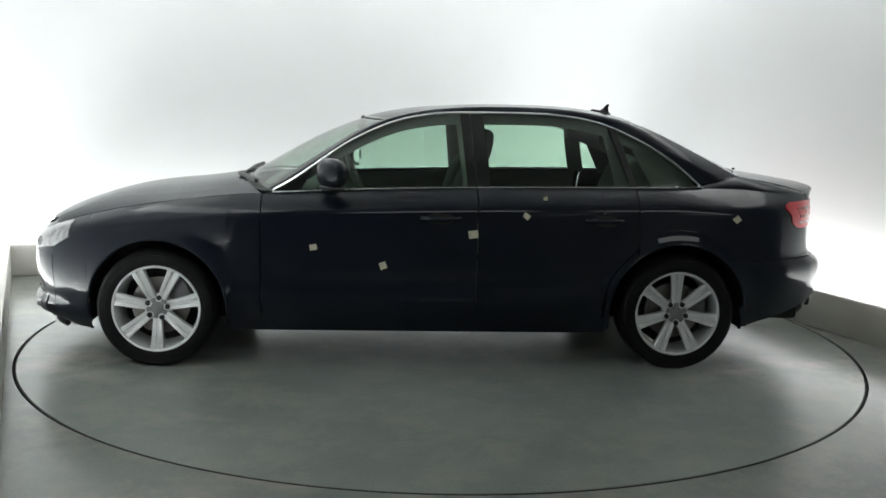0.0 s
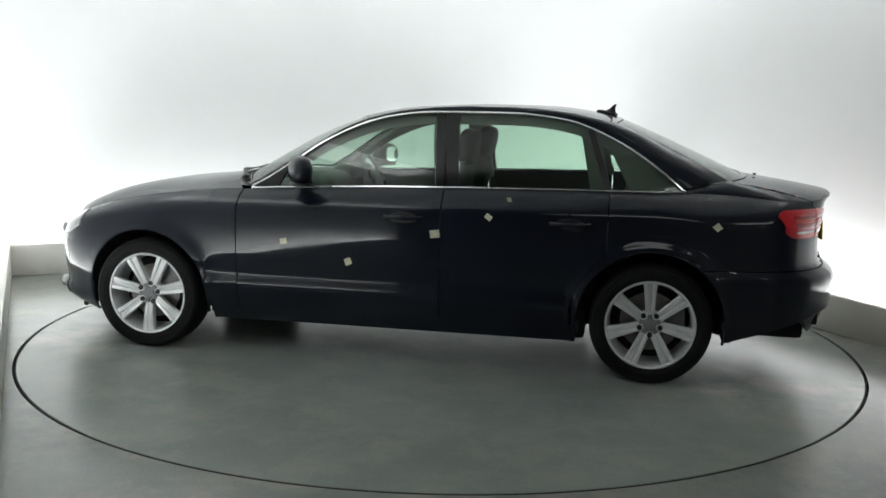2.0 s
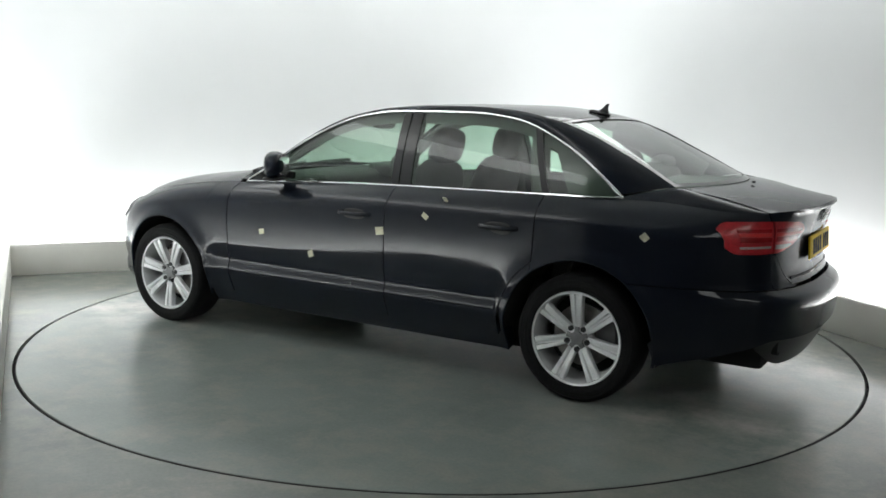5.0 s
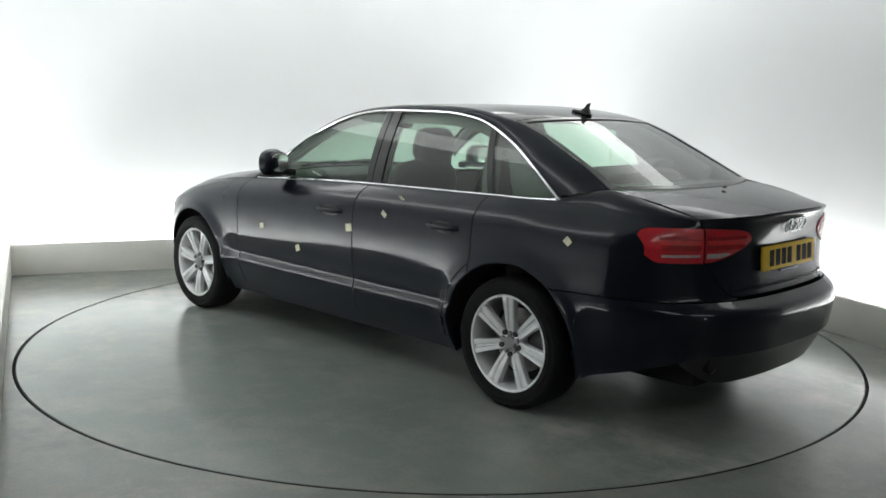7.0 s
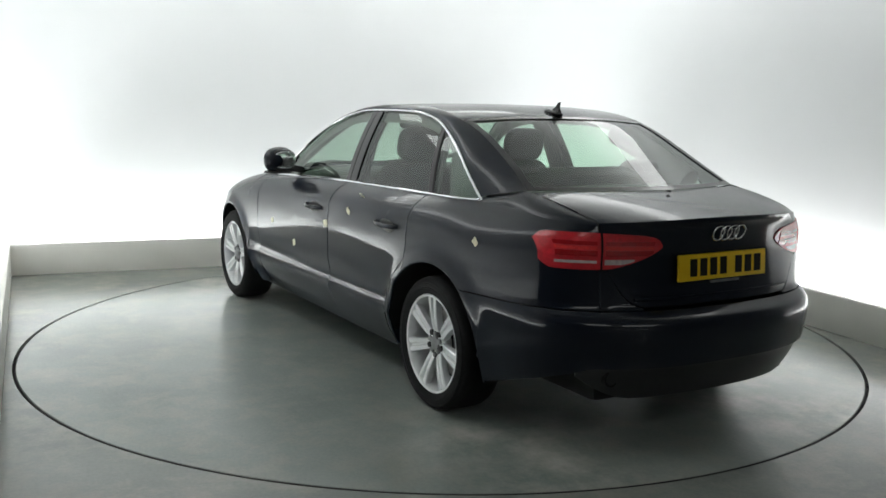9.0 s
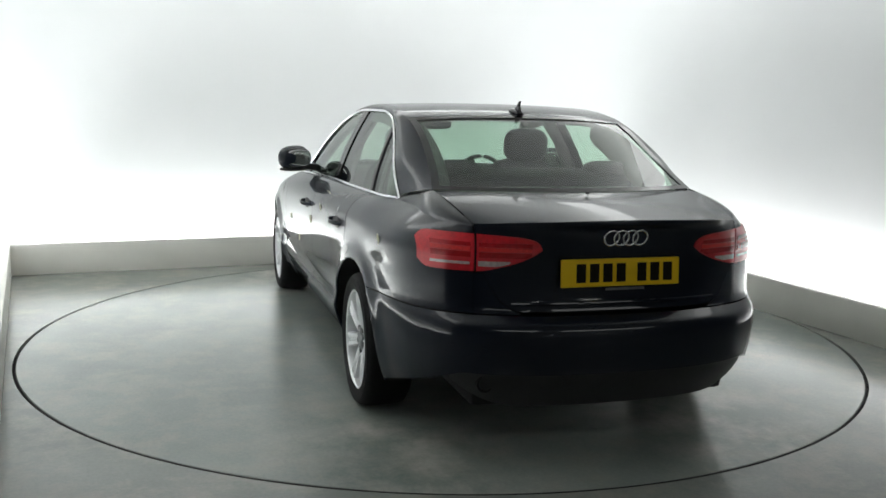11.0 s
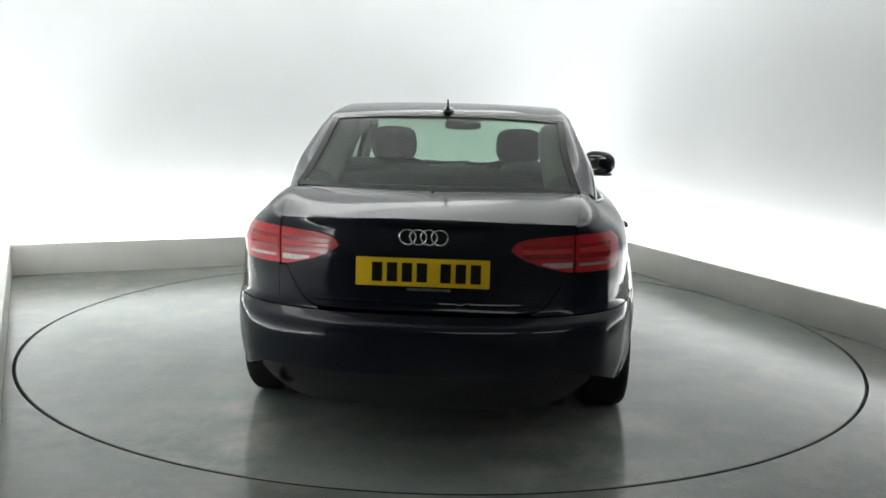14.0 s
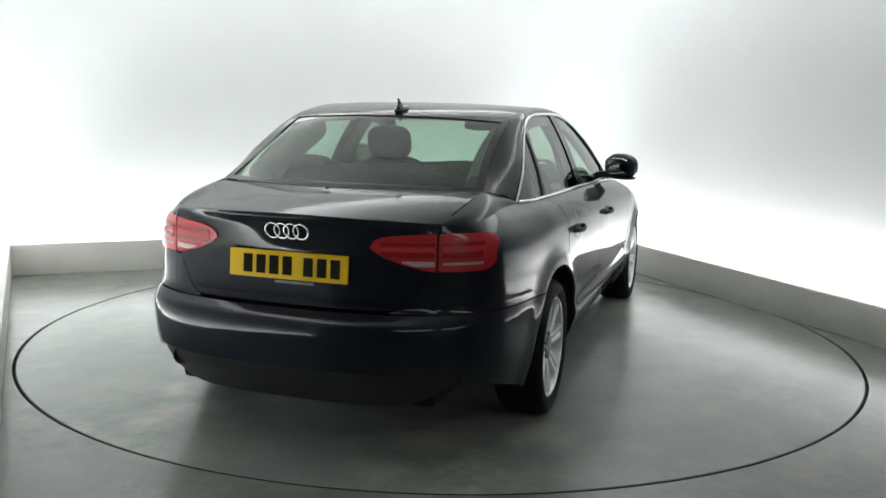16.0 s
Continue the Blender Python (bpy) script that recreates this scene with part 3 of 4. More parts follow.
def build_car():
    car = empty("car")
    tagged(car, "dark midnight blue four-door saloon car with silver wheels", "car")
    sides = ((False, 1), (True, -1))
    for flip, sg in sides:
        # front fender
        cols = []
        for x in arch_cols(0.857, 1.99, WHEEL_X, ARCH_F, 0.035):
            low = arch_z(x, WHEEL_X, ARCH_F, 0.262 if x < WHEEL_X else 0.172)
            cols.append(("x", x, low, float(BELT(x)) - 0.002))
        panel("front_fender", body_grid(cols, 22), M_PAINT, car, mirror=flip)
        # front door
        door = panel("front_door", body_grid([("x", x, 0.265, float(BELT(x)) - 0.004) for x in spaced(0.850, -0.292, 0.04)], 30), M_PAINT, car, mirror=flip)
        # rear door
        cols = [("x", x, arch_z(x, -WHEEL_X, 0.425, 0.265), float(BELT(x)) - 0.004) for x in arch_cols(-0.299, -1.165, -WHEEL_X, 0.425, 0.04)]
        rear_door = panel("rear_door", body_grid(cols, 30), M_PAINT, car, mirror=flip)
        # strip of the wing between rear door and wheel arch
        cols = []
        for x in arch_cols(-1.003, -1.165, -WHEEL_X, ARCH_R, 0.03):
            high = HUB_Z + math.sqrt(max(0.42**2 - (x + WHEEL_X) ** 2, 0.0001))
            low = min(arch_z(x, -WHEEL_X, ARCH_R, 0.262), high - 0.004)
            cols.append(("x", x, low, high))
        panel("arch_strip", body_grid(cols, 6), M_PAINT, car, mirror=flip)
        # quarter panel
        cols = []
        for x in arch_cols(-1.1705, -2.03, -WHEEL_X, ARCH_R, 0.035):
            low = arch_z(x, -WHEEL_X, ARCH_R, 0.617)
            cols.append(("x", x, max(low, 0.617) if x < -WHEEL_X - 0.25 else low, float(QTOP(x))))
        for v in spaced(0.04, 1.0, 0.07):
            cols.append(("corner", v, 0.617, corner_top(v)))
        panel("quarter_panel", body_grid(cols, 24), M_PAINT, car, mirror=flip)
        cols = [("y", y, 0.617, lid_low(y) - 0.005, False) for y in spaced(0.5895, 0.42, 0.010)]
        panel("tail_panel", body_grid(cols, 8), M_PAINT, car, mirror=flip)
        # shoulder between quarter panel and boot lid, and the pillar foot
        lower = [(x, float(side_y(x, QTOP(x))), float(QTOP(x))) for x in spaced(-1.548, -2.03, 0.02)]
        for v in spaced(0.04, 1.0, 0.07):
            y = float(side_y(-2.03, corner_top(v)))
            y = y + (0.5905 - y) * v
            lower.append((float(end_x(y, corner_top(v), False)), y, corner_top(v)))
        foot, corner = np.array((-1.548, float(cabin_y(-1.548, 1.004)), 1.004)), np.array((float(end_x(0.5905, 0.955, False)) + 0.004, 0.588, 0.963))
        end = roof_edge(K_END)
        run = [foot + (end - foot) * t for t in np.linspace(0, 1, 12)]
        for t in np.linspace(0, 1, 20)[1:]:
            p = end + (corner - end) * t
            run.append(p + np.array((0, 0.006, 0.008)) * 4 * t * (1 - t))
        run, low_pts = np.array(run), np.array(lower)
        d0 = np.r_[0, np.cumsum(np.linalg.norm(np.diff(low_pts, axis=0), axis=1))]
        d1 = np.r_[0, np.cumsum(np.linalg.norm(np.diff(run, axis=0), axis=1))]
        upper = np.stack([np.interp(d0 / d0[-1], d1 / d1[-1], run[:, i]) for i in range(3)], 1)
        fade = np.sin(np.linspace(0, 1, len(upper)) * math.pi)[:, None, None]
        g = strip(lower, upper, 10)
        t = np.linspace(0, 1, 10)[None, :, None]
        g = g + fade * 0.014 * 4 * t * (1 - t) * np.array((0, 0.8, 0.7))[None, None]
        panel("quarter_top", g, M_PAINT, car, mirror=flip, rim=0.0)
        # roof rail and pillars round the side windows
        low, up = [], []
        xs = np.linspace(0.80, -1.54, 80)
        for i, x in enumerate(xs):
            k = i / 79 * 15
            z = float(GLASS_TOP(x)) + 0.004
            low.append((x, float(cabin_y(x, z)), z))
        # match stations by distance along the rail
        L = np.array(low)
        dl = np.r_[0, np.cumsum(np.linalg.norm(np.diff(L, axis=0), axis=1))]
        E = np.array([roof_edge(k) for k in np.linspace(0, K_END, 200)])
        de = np.r_[0, np.cumsum(np.linalg.norm(np.diff(E, axis=0), axis=1))]
        U = np.stack([np.interp(dl / dl[-1], de / de[-1], E[:, i]) for i in range(3)], 1)
        rail = strip(L, U, 10)
        swell = (0.006 + 0.017 * np.clip((np.linspace(0, 1, 80) - 0.60) / 0.22, 0, 1) * np.clip((1.0 - np.linspace(0, 1, 80)) / 0.08, 0.25, 1))[:, None, None]
        t = np.linspace(0, 1, 10)[None, :, None]
        rail = rail + swell * 4 * t * (1 - t) * np.array((0, 1, 0.35))[None, None]
        panel("roof_rail", rail, M_PAINT, car, mirror=flip, rim=0.0)
        # side windows
        def pane(name, x_a, x_b, label):
            g = []
            for x0, x1 in zip(np.linspace(x_a[0], x_b[0], 26), np.linspace(x_a[1], x_b[1], 26)):
                row = []
                for t in np.linspace(0, 1, 10):
                    x = x0 + (x1 - x0) * t
                    lo, hi = float(BELT(x)) + 0.004, float(GLASS_TOP(np.clip(x, -1.54, 0.80)))
                    z = lo + (max(hi, lo + 0.002) - lo) * t
                    row.append((x, float(cabin_y(x, z)) - 0.006, z))
                g.append(row)
            ob = panel(name, g, M_GLASS, car, label, mirror=flip, rim=0.0)
            ob.visible_shadow = False
        pane("front_window", (0.785, 0.785), (-0.245, -0.205), "green-tinted front door window")
        pane("rear_side_window", (-0.37, -0.33), (-1.15, -1.03), "green-tinted rear door window")
        pane("quarter_window", (-1.185, -1.07), (-1.535, -1.535), "small green-tinted quarter window")
        # pillars and window bars in black
        def bar(name, x_a, x_b, depth, mat):
            g = []
            for x0, x1 in zip(np.linspace(x_a[0], x_b[0], 4), np.linspace(x_a[1], x_b[1], 4)):
                row = []
                for t in np.linspace(0, 1, 10):
                    x = x0 + (x1 - x0) * t
                    lo, hi = float(BELT(x)), float(GLASS_TOP(np.clip(x, -1.54, 0.80))) + 0.002
                    z = lo + (hi - lo) * t
                    row.append((x, float(cabin_y(x, z)) + 0.001, z))
                g.append(row)
            panel(name, g, mat, car, mirror=flip, rim=depth)
        bar("door_pillar", (-0.245, -0.205), (-0.292, -0.255), 0.03, M_GLOSSBLACK)
        bar("door_pillar", (-0.299, -0.262), (-0.37, -0.33), 0.05, M_GLOSSBLACK)
        bar("window_bar", (-1.15, -1.03), (-1.185, -1.07), 0.03, M_TRIM)
        bar("mirror_sail", (0.80, 0.80), (0.66, 0.60), 0.02, M_GLOSSBLACK)
        # bright trim round the windows
        loop = [(x, float(cabin_y(x, GLASS_TOP(x))) + 0.003, float(GLASS_TOP(x))) for x in np.linspace(0.80, -1.54, 90)]
        loop += [(-1.556, float(cabin_y(-1.55, 0.99)) + 0.003, 0.992)]
        low_line = [(x, float(side_y(x, BELT(x) - 0.002)) + 0.003, float(BELT(x)) + 0.001) for x in np.linspace(-1.545, 0.80, 60)]
        pts = [Vector((p[0], p[1] * sg, p[2])) for p in loop + low_line]
        part("window_trim", tube(pts, 0.0075, 8, True), M_CHROME, car, "bright chrome window trim")
        # sill
        g = []
        for x in spaced(1.02, -1.02, 0.05):
            z = np.linspace(0.285, 0.183, 6)
            g.append(np.stack([np.full(6, x), side_y(np.full(6, x), z) - 0.009, z], 1))
        panel("sill", g, M_PAINT, car, mirror=flip, rim=0.06)
        # door handles
        for dn, par, hx in (("door_handle", door, -0.095), ("door_handle", rear_door, -0.975)):
            y = float(side_y(hx, 0.82))
            bm = bmesh.new()
            pts = [Vector((hx + dx, sg * (y + dy), 0.822 + 0.004 * dx)) for dx, dy in ((0.105, -0.006), (0.095, 0.016), (0.05, 0.034), (0, 0.038), (-0.05, 0.034), (-0.095, 0.016), (-0.105, -0.006))]
            tube(pts, 0.0115, 10, bm=bm, flat=0.7)
            part(dn, bm, M_PAINT, par)
            # black oval on the door skin, painted for the shade behind the handle
            part("recess_shade", superbox((0.150, 0.006, 0.064), pose(hx, sg * (y + 0.0005), 0.816), 0.75), M_TRIM, par)
        # mirrors
        mm = pose(0.478, sg * 0.922, 1.050, 0, 0, sg * 27)
        bm = superbox((0.128, 0.222, 0.166), None, 0.78, 32)
        for v in bm.verts:
            far = 0.5 + sg * v.co.y / 0.222          # slimmer and lower towards its outer end
            v.co.z *= 1.04 - 0.16 * far
            if v.co.x > 0:
                v.co.x *= 1.1 - 0.45 * far
        bmesh.ops.transform(bm, matrix=mm, verts=list(bm.verts))
        mirror = part("side_mirror", bm, M_PAINT, car)
        part("mirror_arm", box((0.07, 0.16, 0.045), pose(0.50, sg * 0.82, 0.995, sg * 8, 0, 0)), M_TRIM, mirror, bevel=0.015)
        part("mirror_bezel", superbox((0.030, 0.192, 0.134), mm @ pose(-0.048, 0, 0, 0, 0, -sg * 10), 0.74, 32), M_TRIM, mirror)
        part("mirror_glass", superbox((0.012, 0.164, 0.110), mm @ pose(-0.061, 0, 0, 0, 0, -sg * 10), 0.74, 32), M_MIRROR, mirror)
        part("mirror_base_strip", superbox((0.11, 0.18, 0.022), mm @ pose(0, 0, -0.074), 0.6), M_TRIM, mirror)
        # tail lights: outer on the wing, inner on the boot lid
        def lens(name, cols, mat, lift, label, parent, rim=0.02):
            return panel(name, body_grid(cols, 9), mat, parent, label, mirror=flip, rim=rim, lift=lift)
        top = curve_table((0.335, 0.873), (0.345, 0.890), (0.365, 0.904), (0.40, 0.914), (0.47, 0.921), (0.60, 0.926), (0.75, 0.922), (0.80, 0.918))
        low = curve_table((0.335, 0.868), (0.36, 0.849), (0.42, 0.820), (0.50, 0.795), (0.56, 0.782), (0.75, 0.782), (0.80, 0.786))
        cols = [("y", y, float(low(y)) + 0.030 * max(0, (y - 0.733) / 0.035) ** 2, float(top(y)) - 0.028 * max(0, (y - 0.728) / 0.04) ** 2, False) for y in spaced(0.768, 0.586, 0.009)]
        outer = lens("tail_light", cols, M_RED, 0.006, "red wrap-around tail light", car)
        cols = [("y", y, float(low(y)), float(top(y)), False) for y in spaced(0.578, 0.336, 0.010)]
        inner = lens("boot_light", cols, M_RED, 0.006, "red inner tail light with clear reversing lamp", car)
        for yy, hh, par in ((0.598, 0.728, outer), (0.375, 0.570, inner)):
            ys = spaced(yy, hh, 0.02)
            lens("light_band", [("y", y, 0.878, 0.893, False) for y in ys], M_REDDARK, 0.0085, "", par, 0.003)
            lens("light_band", [("y", y, max(0.836, float(low(y)) + 0.006), 0.856, False) for y in ys if low(y) < 0.845], M_REDDARK, 0.0085, "", par, 0.003)
            lens("light_band", [("y", y, 0.860, 0.874, False) for y in ys], M_REDLIGHT, 0.0085, "", par, 0.003)
        lens("light_divider", [("y", y, 0.806, 0.817, False) for y in spaced(0.600, 0.730, 0.015)], M_CLEAR, 0.0085, "pale clear strip", outer, 0.003)
        lens("reversing_lamp", [("y", y, max(0.800, float(low(y)) + 0.006), 0.821, False) for y in spaced(0.455, 0.572, 0.012)], M_CLEAR, 0.0085, "clear reversing lamp", inner, 0.003)
        # headlight
        htop = curve_table((0.36, 0.668), (0.55, 0.676), (0.75, 0.69))
        cols = [("x", x, float(np.interp(x, (1.885, 1.99), (0.672, 0.612))), float(BELT(x)) - 0.012) for x in spaced(1.885, 1.99, 0.02)]
        cols += [("sweep", v, 0.612 - 0.036 * min(1, (0.985 - v) / 0.25), float(BELT(end_x(0.74 * v, 0.62, True))) - 0.012) for v in spaced(0.985, 0.50, 0.04)]
        head = lens("headlight", cols, M_HEAD, 0.006, "clear headlight", car)
        part("headlight_bowl", sphere((0.03, 0.10, 0.08), pose(float(end_x(0.55, 0.615, True)) - 0.004, sg * 0.55, 0.615)), M_CHROME, head)
        # seats
        seat = part("front_seat", superbox((0.52, 0.50, 0.20), pose(0.12, sg * 0.37, 0.46, 0, -6, 0), 0.5), M_SEAT, car)
        part("seat_back", superbox((0.17, 0.49, 0.66), pose(-0.23, sg * 0.37, 0.78, 0, -16, 0), 0.55), M_SEAT, seat)
        part("headrest", superbox((0.115, 0.27, 0.20), pose(-0.352, sg * 0.37, 1.185, 0, -12, 0), 0.6), M_SEAT, seat)
        part("headrest_post", cylinder(0.007, 0.16, pose(-0.328, sg * 0.37 - 0.06, 1.08, 0, -12, 0), 8), M_CHROME, seat)
        part("headrest_post", cylinder(0.007, 0.16, pose(-0.328, sg * 0.37 + 0.06, 1.08, 0, -12, 0), 8), M_CHROME, seat)
        # door cards and pillar trims
        for x0, x1 in ((0.80, -0.27), (-0.32, -1.12)):
            g = []
            for x in spaced(x0, x1, 0.08):
                over_arch = HUB_Z + math.sqrt(max((ARCH_R + 0.05) ** 2 - (x + WHEEL_X) ** 2, 0.0))
                z = np.linspace(max(0.34, over_arch), float(BELT(x)) - 0.01, 8)
                g.append(np.stack([np.full(8, x), side_y(np.full(8, x), z) - 0.075 - 0.02 * np.sin(np.linspace(0, 3.1, 8)), z], 1))
            panel("door_card", g, M_CARD, car, mirror=flip, rim=0.0)
        x0 = -0.325
        part("pillar_trim", tube([(x0 + 0.03, sg * (float(cabin_y(x0, 0.97)) - 0.05), 0.93), (x0 + 0.06, sg * (float(cabin_y(x0, 1.2)) - 0.05), 1.2), (x0 + 0.08, sg * (float(cabin_y(x0, 1.37)) - 0.06), 1.37)], 0.066, 10, flat=0.6), M_CARD, car)
        edge = [roof_edge(k) for k in np.linspace(1.0, K_HEADER, 8)]
        part("pillar_trim", tube([(e[0] - 0.03, sg * (e[1] - 0.035), e[2] - 0.03) for e in edge], 0.028, 8), M_CARD, car)
        edge = [roof_edge(k) for k in np.linspace(K_REAR - 0.2, K_END - 0.8, 8)]
        part("pillar_trim", tube([(e[0] + 0.08, sg * (e[1] - 0.050), e[2] - 0.075) for e in edge], 0.070, 10), M_CARD, car)
        g = []
        for x in np.linspace(0.55, -1.40, 50):
            z = float(GLASS_TOP(x)) + 0.01
            g.append([(x, float(cabin_y(x, z - d)) - 0.035, z - d) for d in np.linspace(0, 0.075, 5)])
        panel("inner_rail", g, M_CARD, car, mirror=flip, rim=0.0)
        g = []
        for x0, x1 in zip(np.linspace(-1.07, -1.18, 5), np.linspace(-0.99, -1.09, 5)):
            g.append([(x0 + (x1 - x0) * t, float(cabin_y(x0, 0.97 + 0.36 * t)) - 0.045, 0.97 + 0.36 * t) for t in np.linspace(0, 1, 8)])
        panel("pillar_trim", g, M_CARD, car, mirror=flip, rim=0.0)
        g = []
        for z in np.linspace(0.965, 1.19, 9):
            rear_x = float(np.interp(z, [0.97, 1.09, 1.198, 1.278], [-1.56, -1.45, -1.295, -1.135]))
            g.append([(x, float(cabin_y(x, z)) - 0.045, z) for x in np.linspace(-1.285 + 0.12 * (z - 0.965) / 0.225, rear_x, 7)])
        panel("quarter_trim", g, M_CARD, car, mirror=flip, rim=0.0)
        # wheel wells
        for wx, r in ((WHEEL_X, ARCH_F), (-WHEEL_X, ARCH_R)):
            n = 28
            verts, faces = [], []
            for i in range(n + 1):
                a = math.pi * (-0.08 + 1.16 * i / n)
                wxx, wzz = wx + (r + 0.012) * math.cos(a), HUB_Z + (r + 0.012) * math.sin(a)
                for yy in (float(side_y(wxx, max(wzz, 0.2))) - 0.016, 0.60):
                    verts.append((wxx, sg * yy, wzz))
            for i in range(n):
                faces.append((2 * i, 2 * i + 1, 2 * i + 3, 2 * i + 2))
            base = len(verts)
            verts.append((wx, sg * 0.60, HUB_Z))
            for i in range(n):
                faces.append((base, 2 * i + 1, 2 * i + 3))
            link_mesh("wheel_well", verts, faces, M_UNDER, car)
            lip = []
            for a in np.linspace(math.radians(-14), math.radians(194), 56):
                lx, lz = wx + (r + 0.001) * math.cos(a), HUB_Z + (r + 0.001) * math.sin(a)
                lip.append(Vector((lx, sg * (float(side_y(lx, lz)) - 0.008), lz)))
            part("arch_lip", tube(lip, 0.0085, 8), M_PAINT, car)
    # roof, glass
    panel("roof", top_grid(K_HEADER + 0.05, K_REAR - 0.05, 40), M_PAINT, car, rim=0.0)
    panel("headliner", top_grid(K_HEADER + 0.2, K_REAR - 0.2, 24, 0.02) - np.array([0, 0, 0.035]), M_LINER, car, rim=0.0)
    for nm, k0, k1, lab in (("windscreen", 0.0, K_HEADER, "green-tinted windscreen"), ("rear_window", K_REAR, K_END, "green-tinted rear window")):
        ob = panel(nm, top_grid(k0 + 0.02, k1 - 0.02, 24, 0.030), M_GLASS, car, lab, rim=0.0, lift=-0.004)
        ob.visible_shadow = False
        # black surround
        g = top_grid(k0, k1, 24, 0.0)
        for sl, side in ((slice(0, 3), -1), (slice(-3, None), 1)):
            edge = []
            for k in np.linspace(k0, k1, 24):
                e = roof_edge(k)
                cx, cz = float(SP[0](k)), float(SP[1](k))
                row = []
                for v in np.linspace(1 - 0.032 / e[1], 1.0, 4):
                    row.append((cx + (e[0] - cx) * v**2, side * e[1] * v, cz + (e[2] - cz) * v**2.4 + 0.001))
                edge.append(row)
            panel("glass_surround", np.array(edge), M_GLOSSBLACK, ob, rim=0.0, centre=(0, 0, 0.9))
        for ka, kb in ((k0, k0 + 0.16), (k1 - 0.16, k1)):
            panel("glass_surround", top_grid(ka, kb, 4), M_GLOSSBLACK, ob, rim=0.0, lift=0.0015)
    # bonnet
    HOOD = curve_table((0.80, 1.0), (1.0, 0.990), (1.2, 0.958), (1.38, 0.932), (1.56, 0.914), (1.74, 0.886), (1.917, 0.838), (2.08, 0.768), (2.19, 0.698), (2.26, 0.63))
    g = []
    for a in np.linspace(0, 1, 30):
        row = []
        for v in np.linspace(-1, 1, 33):
            w = abs(v)
            xc = 1.055 + (2.192 - 1.055) * a
            xe = 0.865 + (1.98 - 0.865) * a
            x = xc + (xe - xc) * w**2.2
            ye = float(side_y(xe, BELT(xe))) - 0.002
            z = float(HOOD(x)) + (float(BELT(xe)) - float(HOOD(xe)) ) * w**3
            row.append((x, ye * v, z))
        g.append(row)
    panel("bonnet", g, M_PAINT, car, centre=(1.4, 0, 0.3))
    # cowl with wipers
    g = [[(1.05 - 0.02 - 0.19 * abs(v) ** 2.2 + t * 0.05 - 0.04, 0.76 * v, 0.972 - 0.035 * abs(v) ** 2 + 0.004 * t) for t in (0, 0.5, 1.0, 1.6)] for v in np.linspace(-1, 1, 25)]
    panel("cowl", g, M_TRIM, car, rim=0.0, centre=(1, 0, 0.3))
    for y0, y1 in ((0.62, -0.02), (0.02, -0.52)):
        part("wiper", tube([(1.045 - 0.2 * (y0 / 0.76) ** 2, y0, 0.978), (1.055, (y0 + y1) / 2, 0.994), (1.035, y1, 0.998)], 0.013, 6), M_TRIM, car)
    # front bumper
    cols = [("x", x, 0.17, 0.566) for x in (1.9945,)]
    cols += [("sweep", v, 0.165, 0.573) for v in spaced(0.985, 0.0, 0.035)]
    left = body_grid(cols, 20)
    right = left[::-1][1:] * np.array([1, -1, 1])
    bump = panel("front_bumper", np.concatenate([left, right]), M_PAINT, car, centre=(1.4, 0, 0.4))
    cols = [("x", 1.99, 0.57, float(BELT(1.99)) + 0.004)]
    cols += [("sweep", v, 0.57, float(BELT(end_x(0.74 * v, 0.62, True))) + 0.024) for v in spaced(0.985, 0.0, 0.04)]
    left = body_grid(cols, 8)
    panel("nose_panel", np.concatenate([left, left[::-1][1:] * np.array([1, -1, 1])]), M_PAINT, car, centre=(1.4, 0, 0.4), lift=-0.003, rim=0.0)
    cols = [("y", y, 0.22 + 0.2 * max(0, y - 0.2), 0.63, True) for y in spaced(0.30, 0.0, 0.05)]
    left = body_grid(cols, 12)
    grille = panel("grille", np.concatenate([left, left[::-1][1:] * np.array([1, -1, 1])]), M_TRIM, bump, lift=0.006, centre=(1.4, 0, 0.4))
    for z in np.linspace(0.27, 0.60, 9):
        part("grille_slat", tube([(float(end_x(abs(y), z, True)) + 0.012, y, z) for y in np.linspace(-0.27, 0.27, 9)], 0.006, 6), M_CHROME if z > 0.59 else M_GLOSSBLACK, bump)
    for sg in (1, -1):
        cols = [("y", y, 0.235, 0.33, True) for y in spaced(0.66, 0.38, 0.04)]
        panel("fog_intake", body_grid(cols, 6), M_TRIM, bump, mirror=sg < 0, lift=0.005)
        part("fog_lamp", cylinder(0.036, 0.03, pose(float(end_x(0.57, 0.285, True)) - 0.008, sg * 0.57, 0.285, 0, 90, 0), 20), M_HEAD, bump)
    part("front_lip", tube([(float(end_x(abs(y), 0.17, True)), y, 0.160) for y in np.linspace(-0.62, 0.62, 31)], 0.016, 6), M_TRIM, bump)
    # rear bumper
    cols = [("x", x, max(arch_z(x, -WHEEL_X, ARCH_R, 0.235), 0.235 + 0.085 * min(1, max(0, (-x - 1.80) / 0.30))), 0.612) for x in arch_cols(-1.655, -2.06, -WHEEL_X, ARCH_R, 0.03)]
    cols += [("y", y, 0.325 + 0.060 * min(1, (0.76 - y) / 0.12), 0.612, False) for y in spaced(0.74, 0.0, 0.022)]
    left = body_grid(cols, 24)
    bumper = panel("rear_bumper", np.concatenate([left, left[::-1][1:] * np.array([1, -1, 1])]), M_PAINT, car, centre=(-1.4, 0, 0.4), rim=0.03)
    cols = [("y", y, 0.225 + 0.11 * max(0, (y - 0.42) / 0.26) ** 2, 0.392, False) for y in spaced(0.68, 0.0, 0.04)]
    left = body_grid(cols, 8)
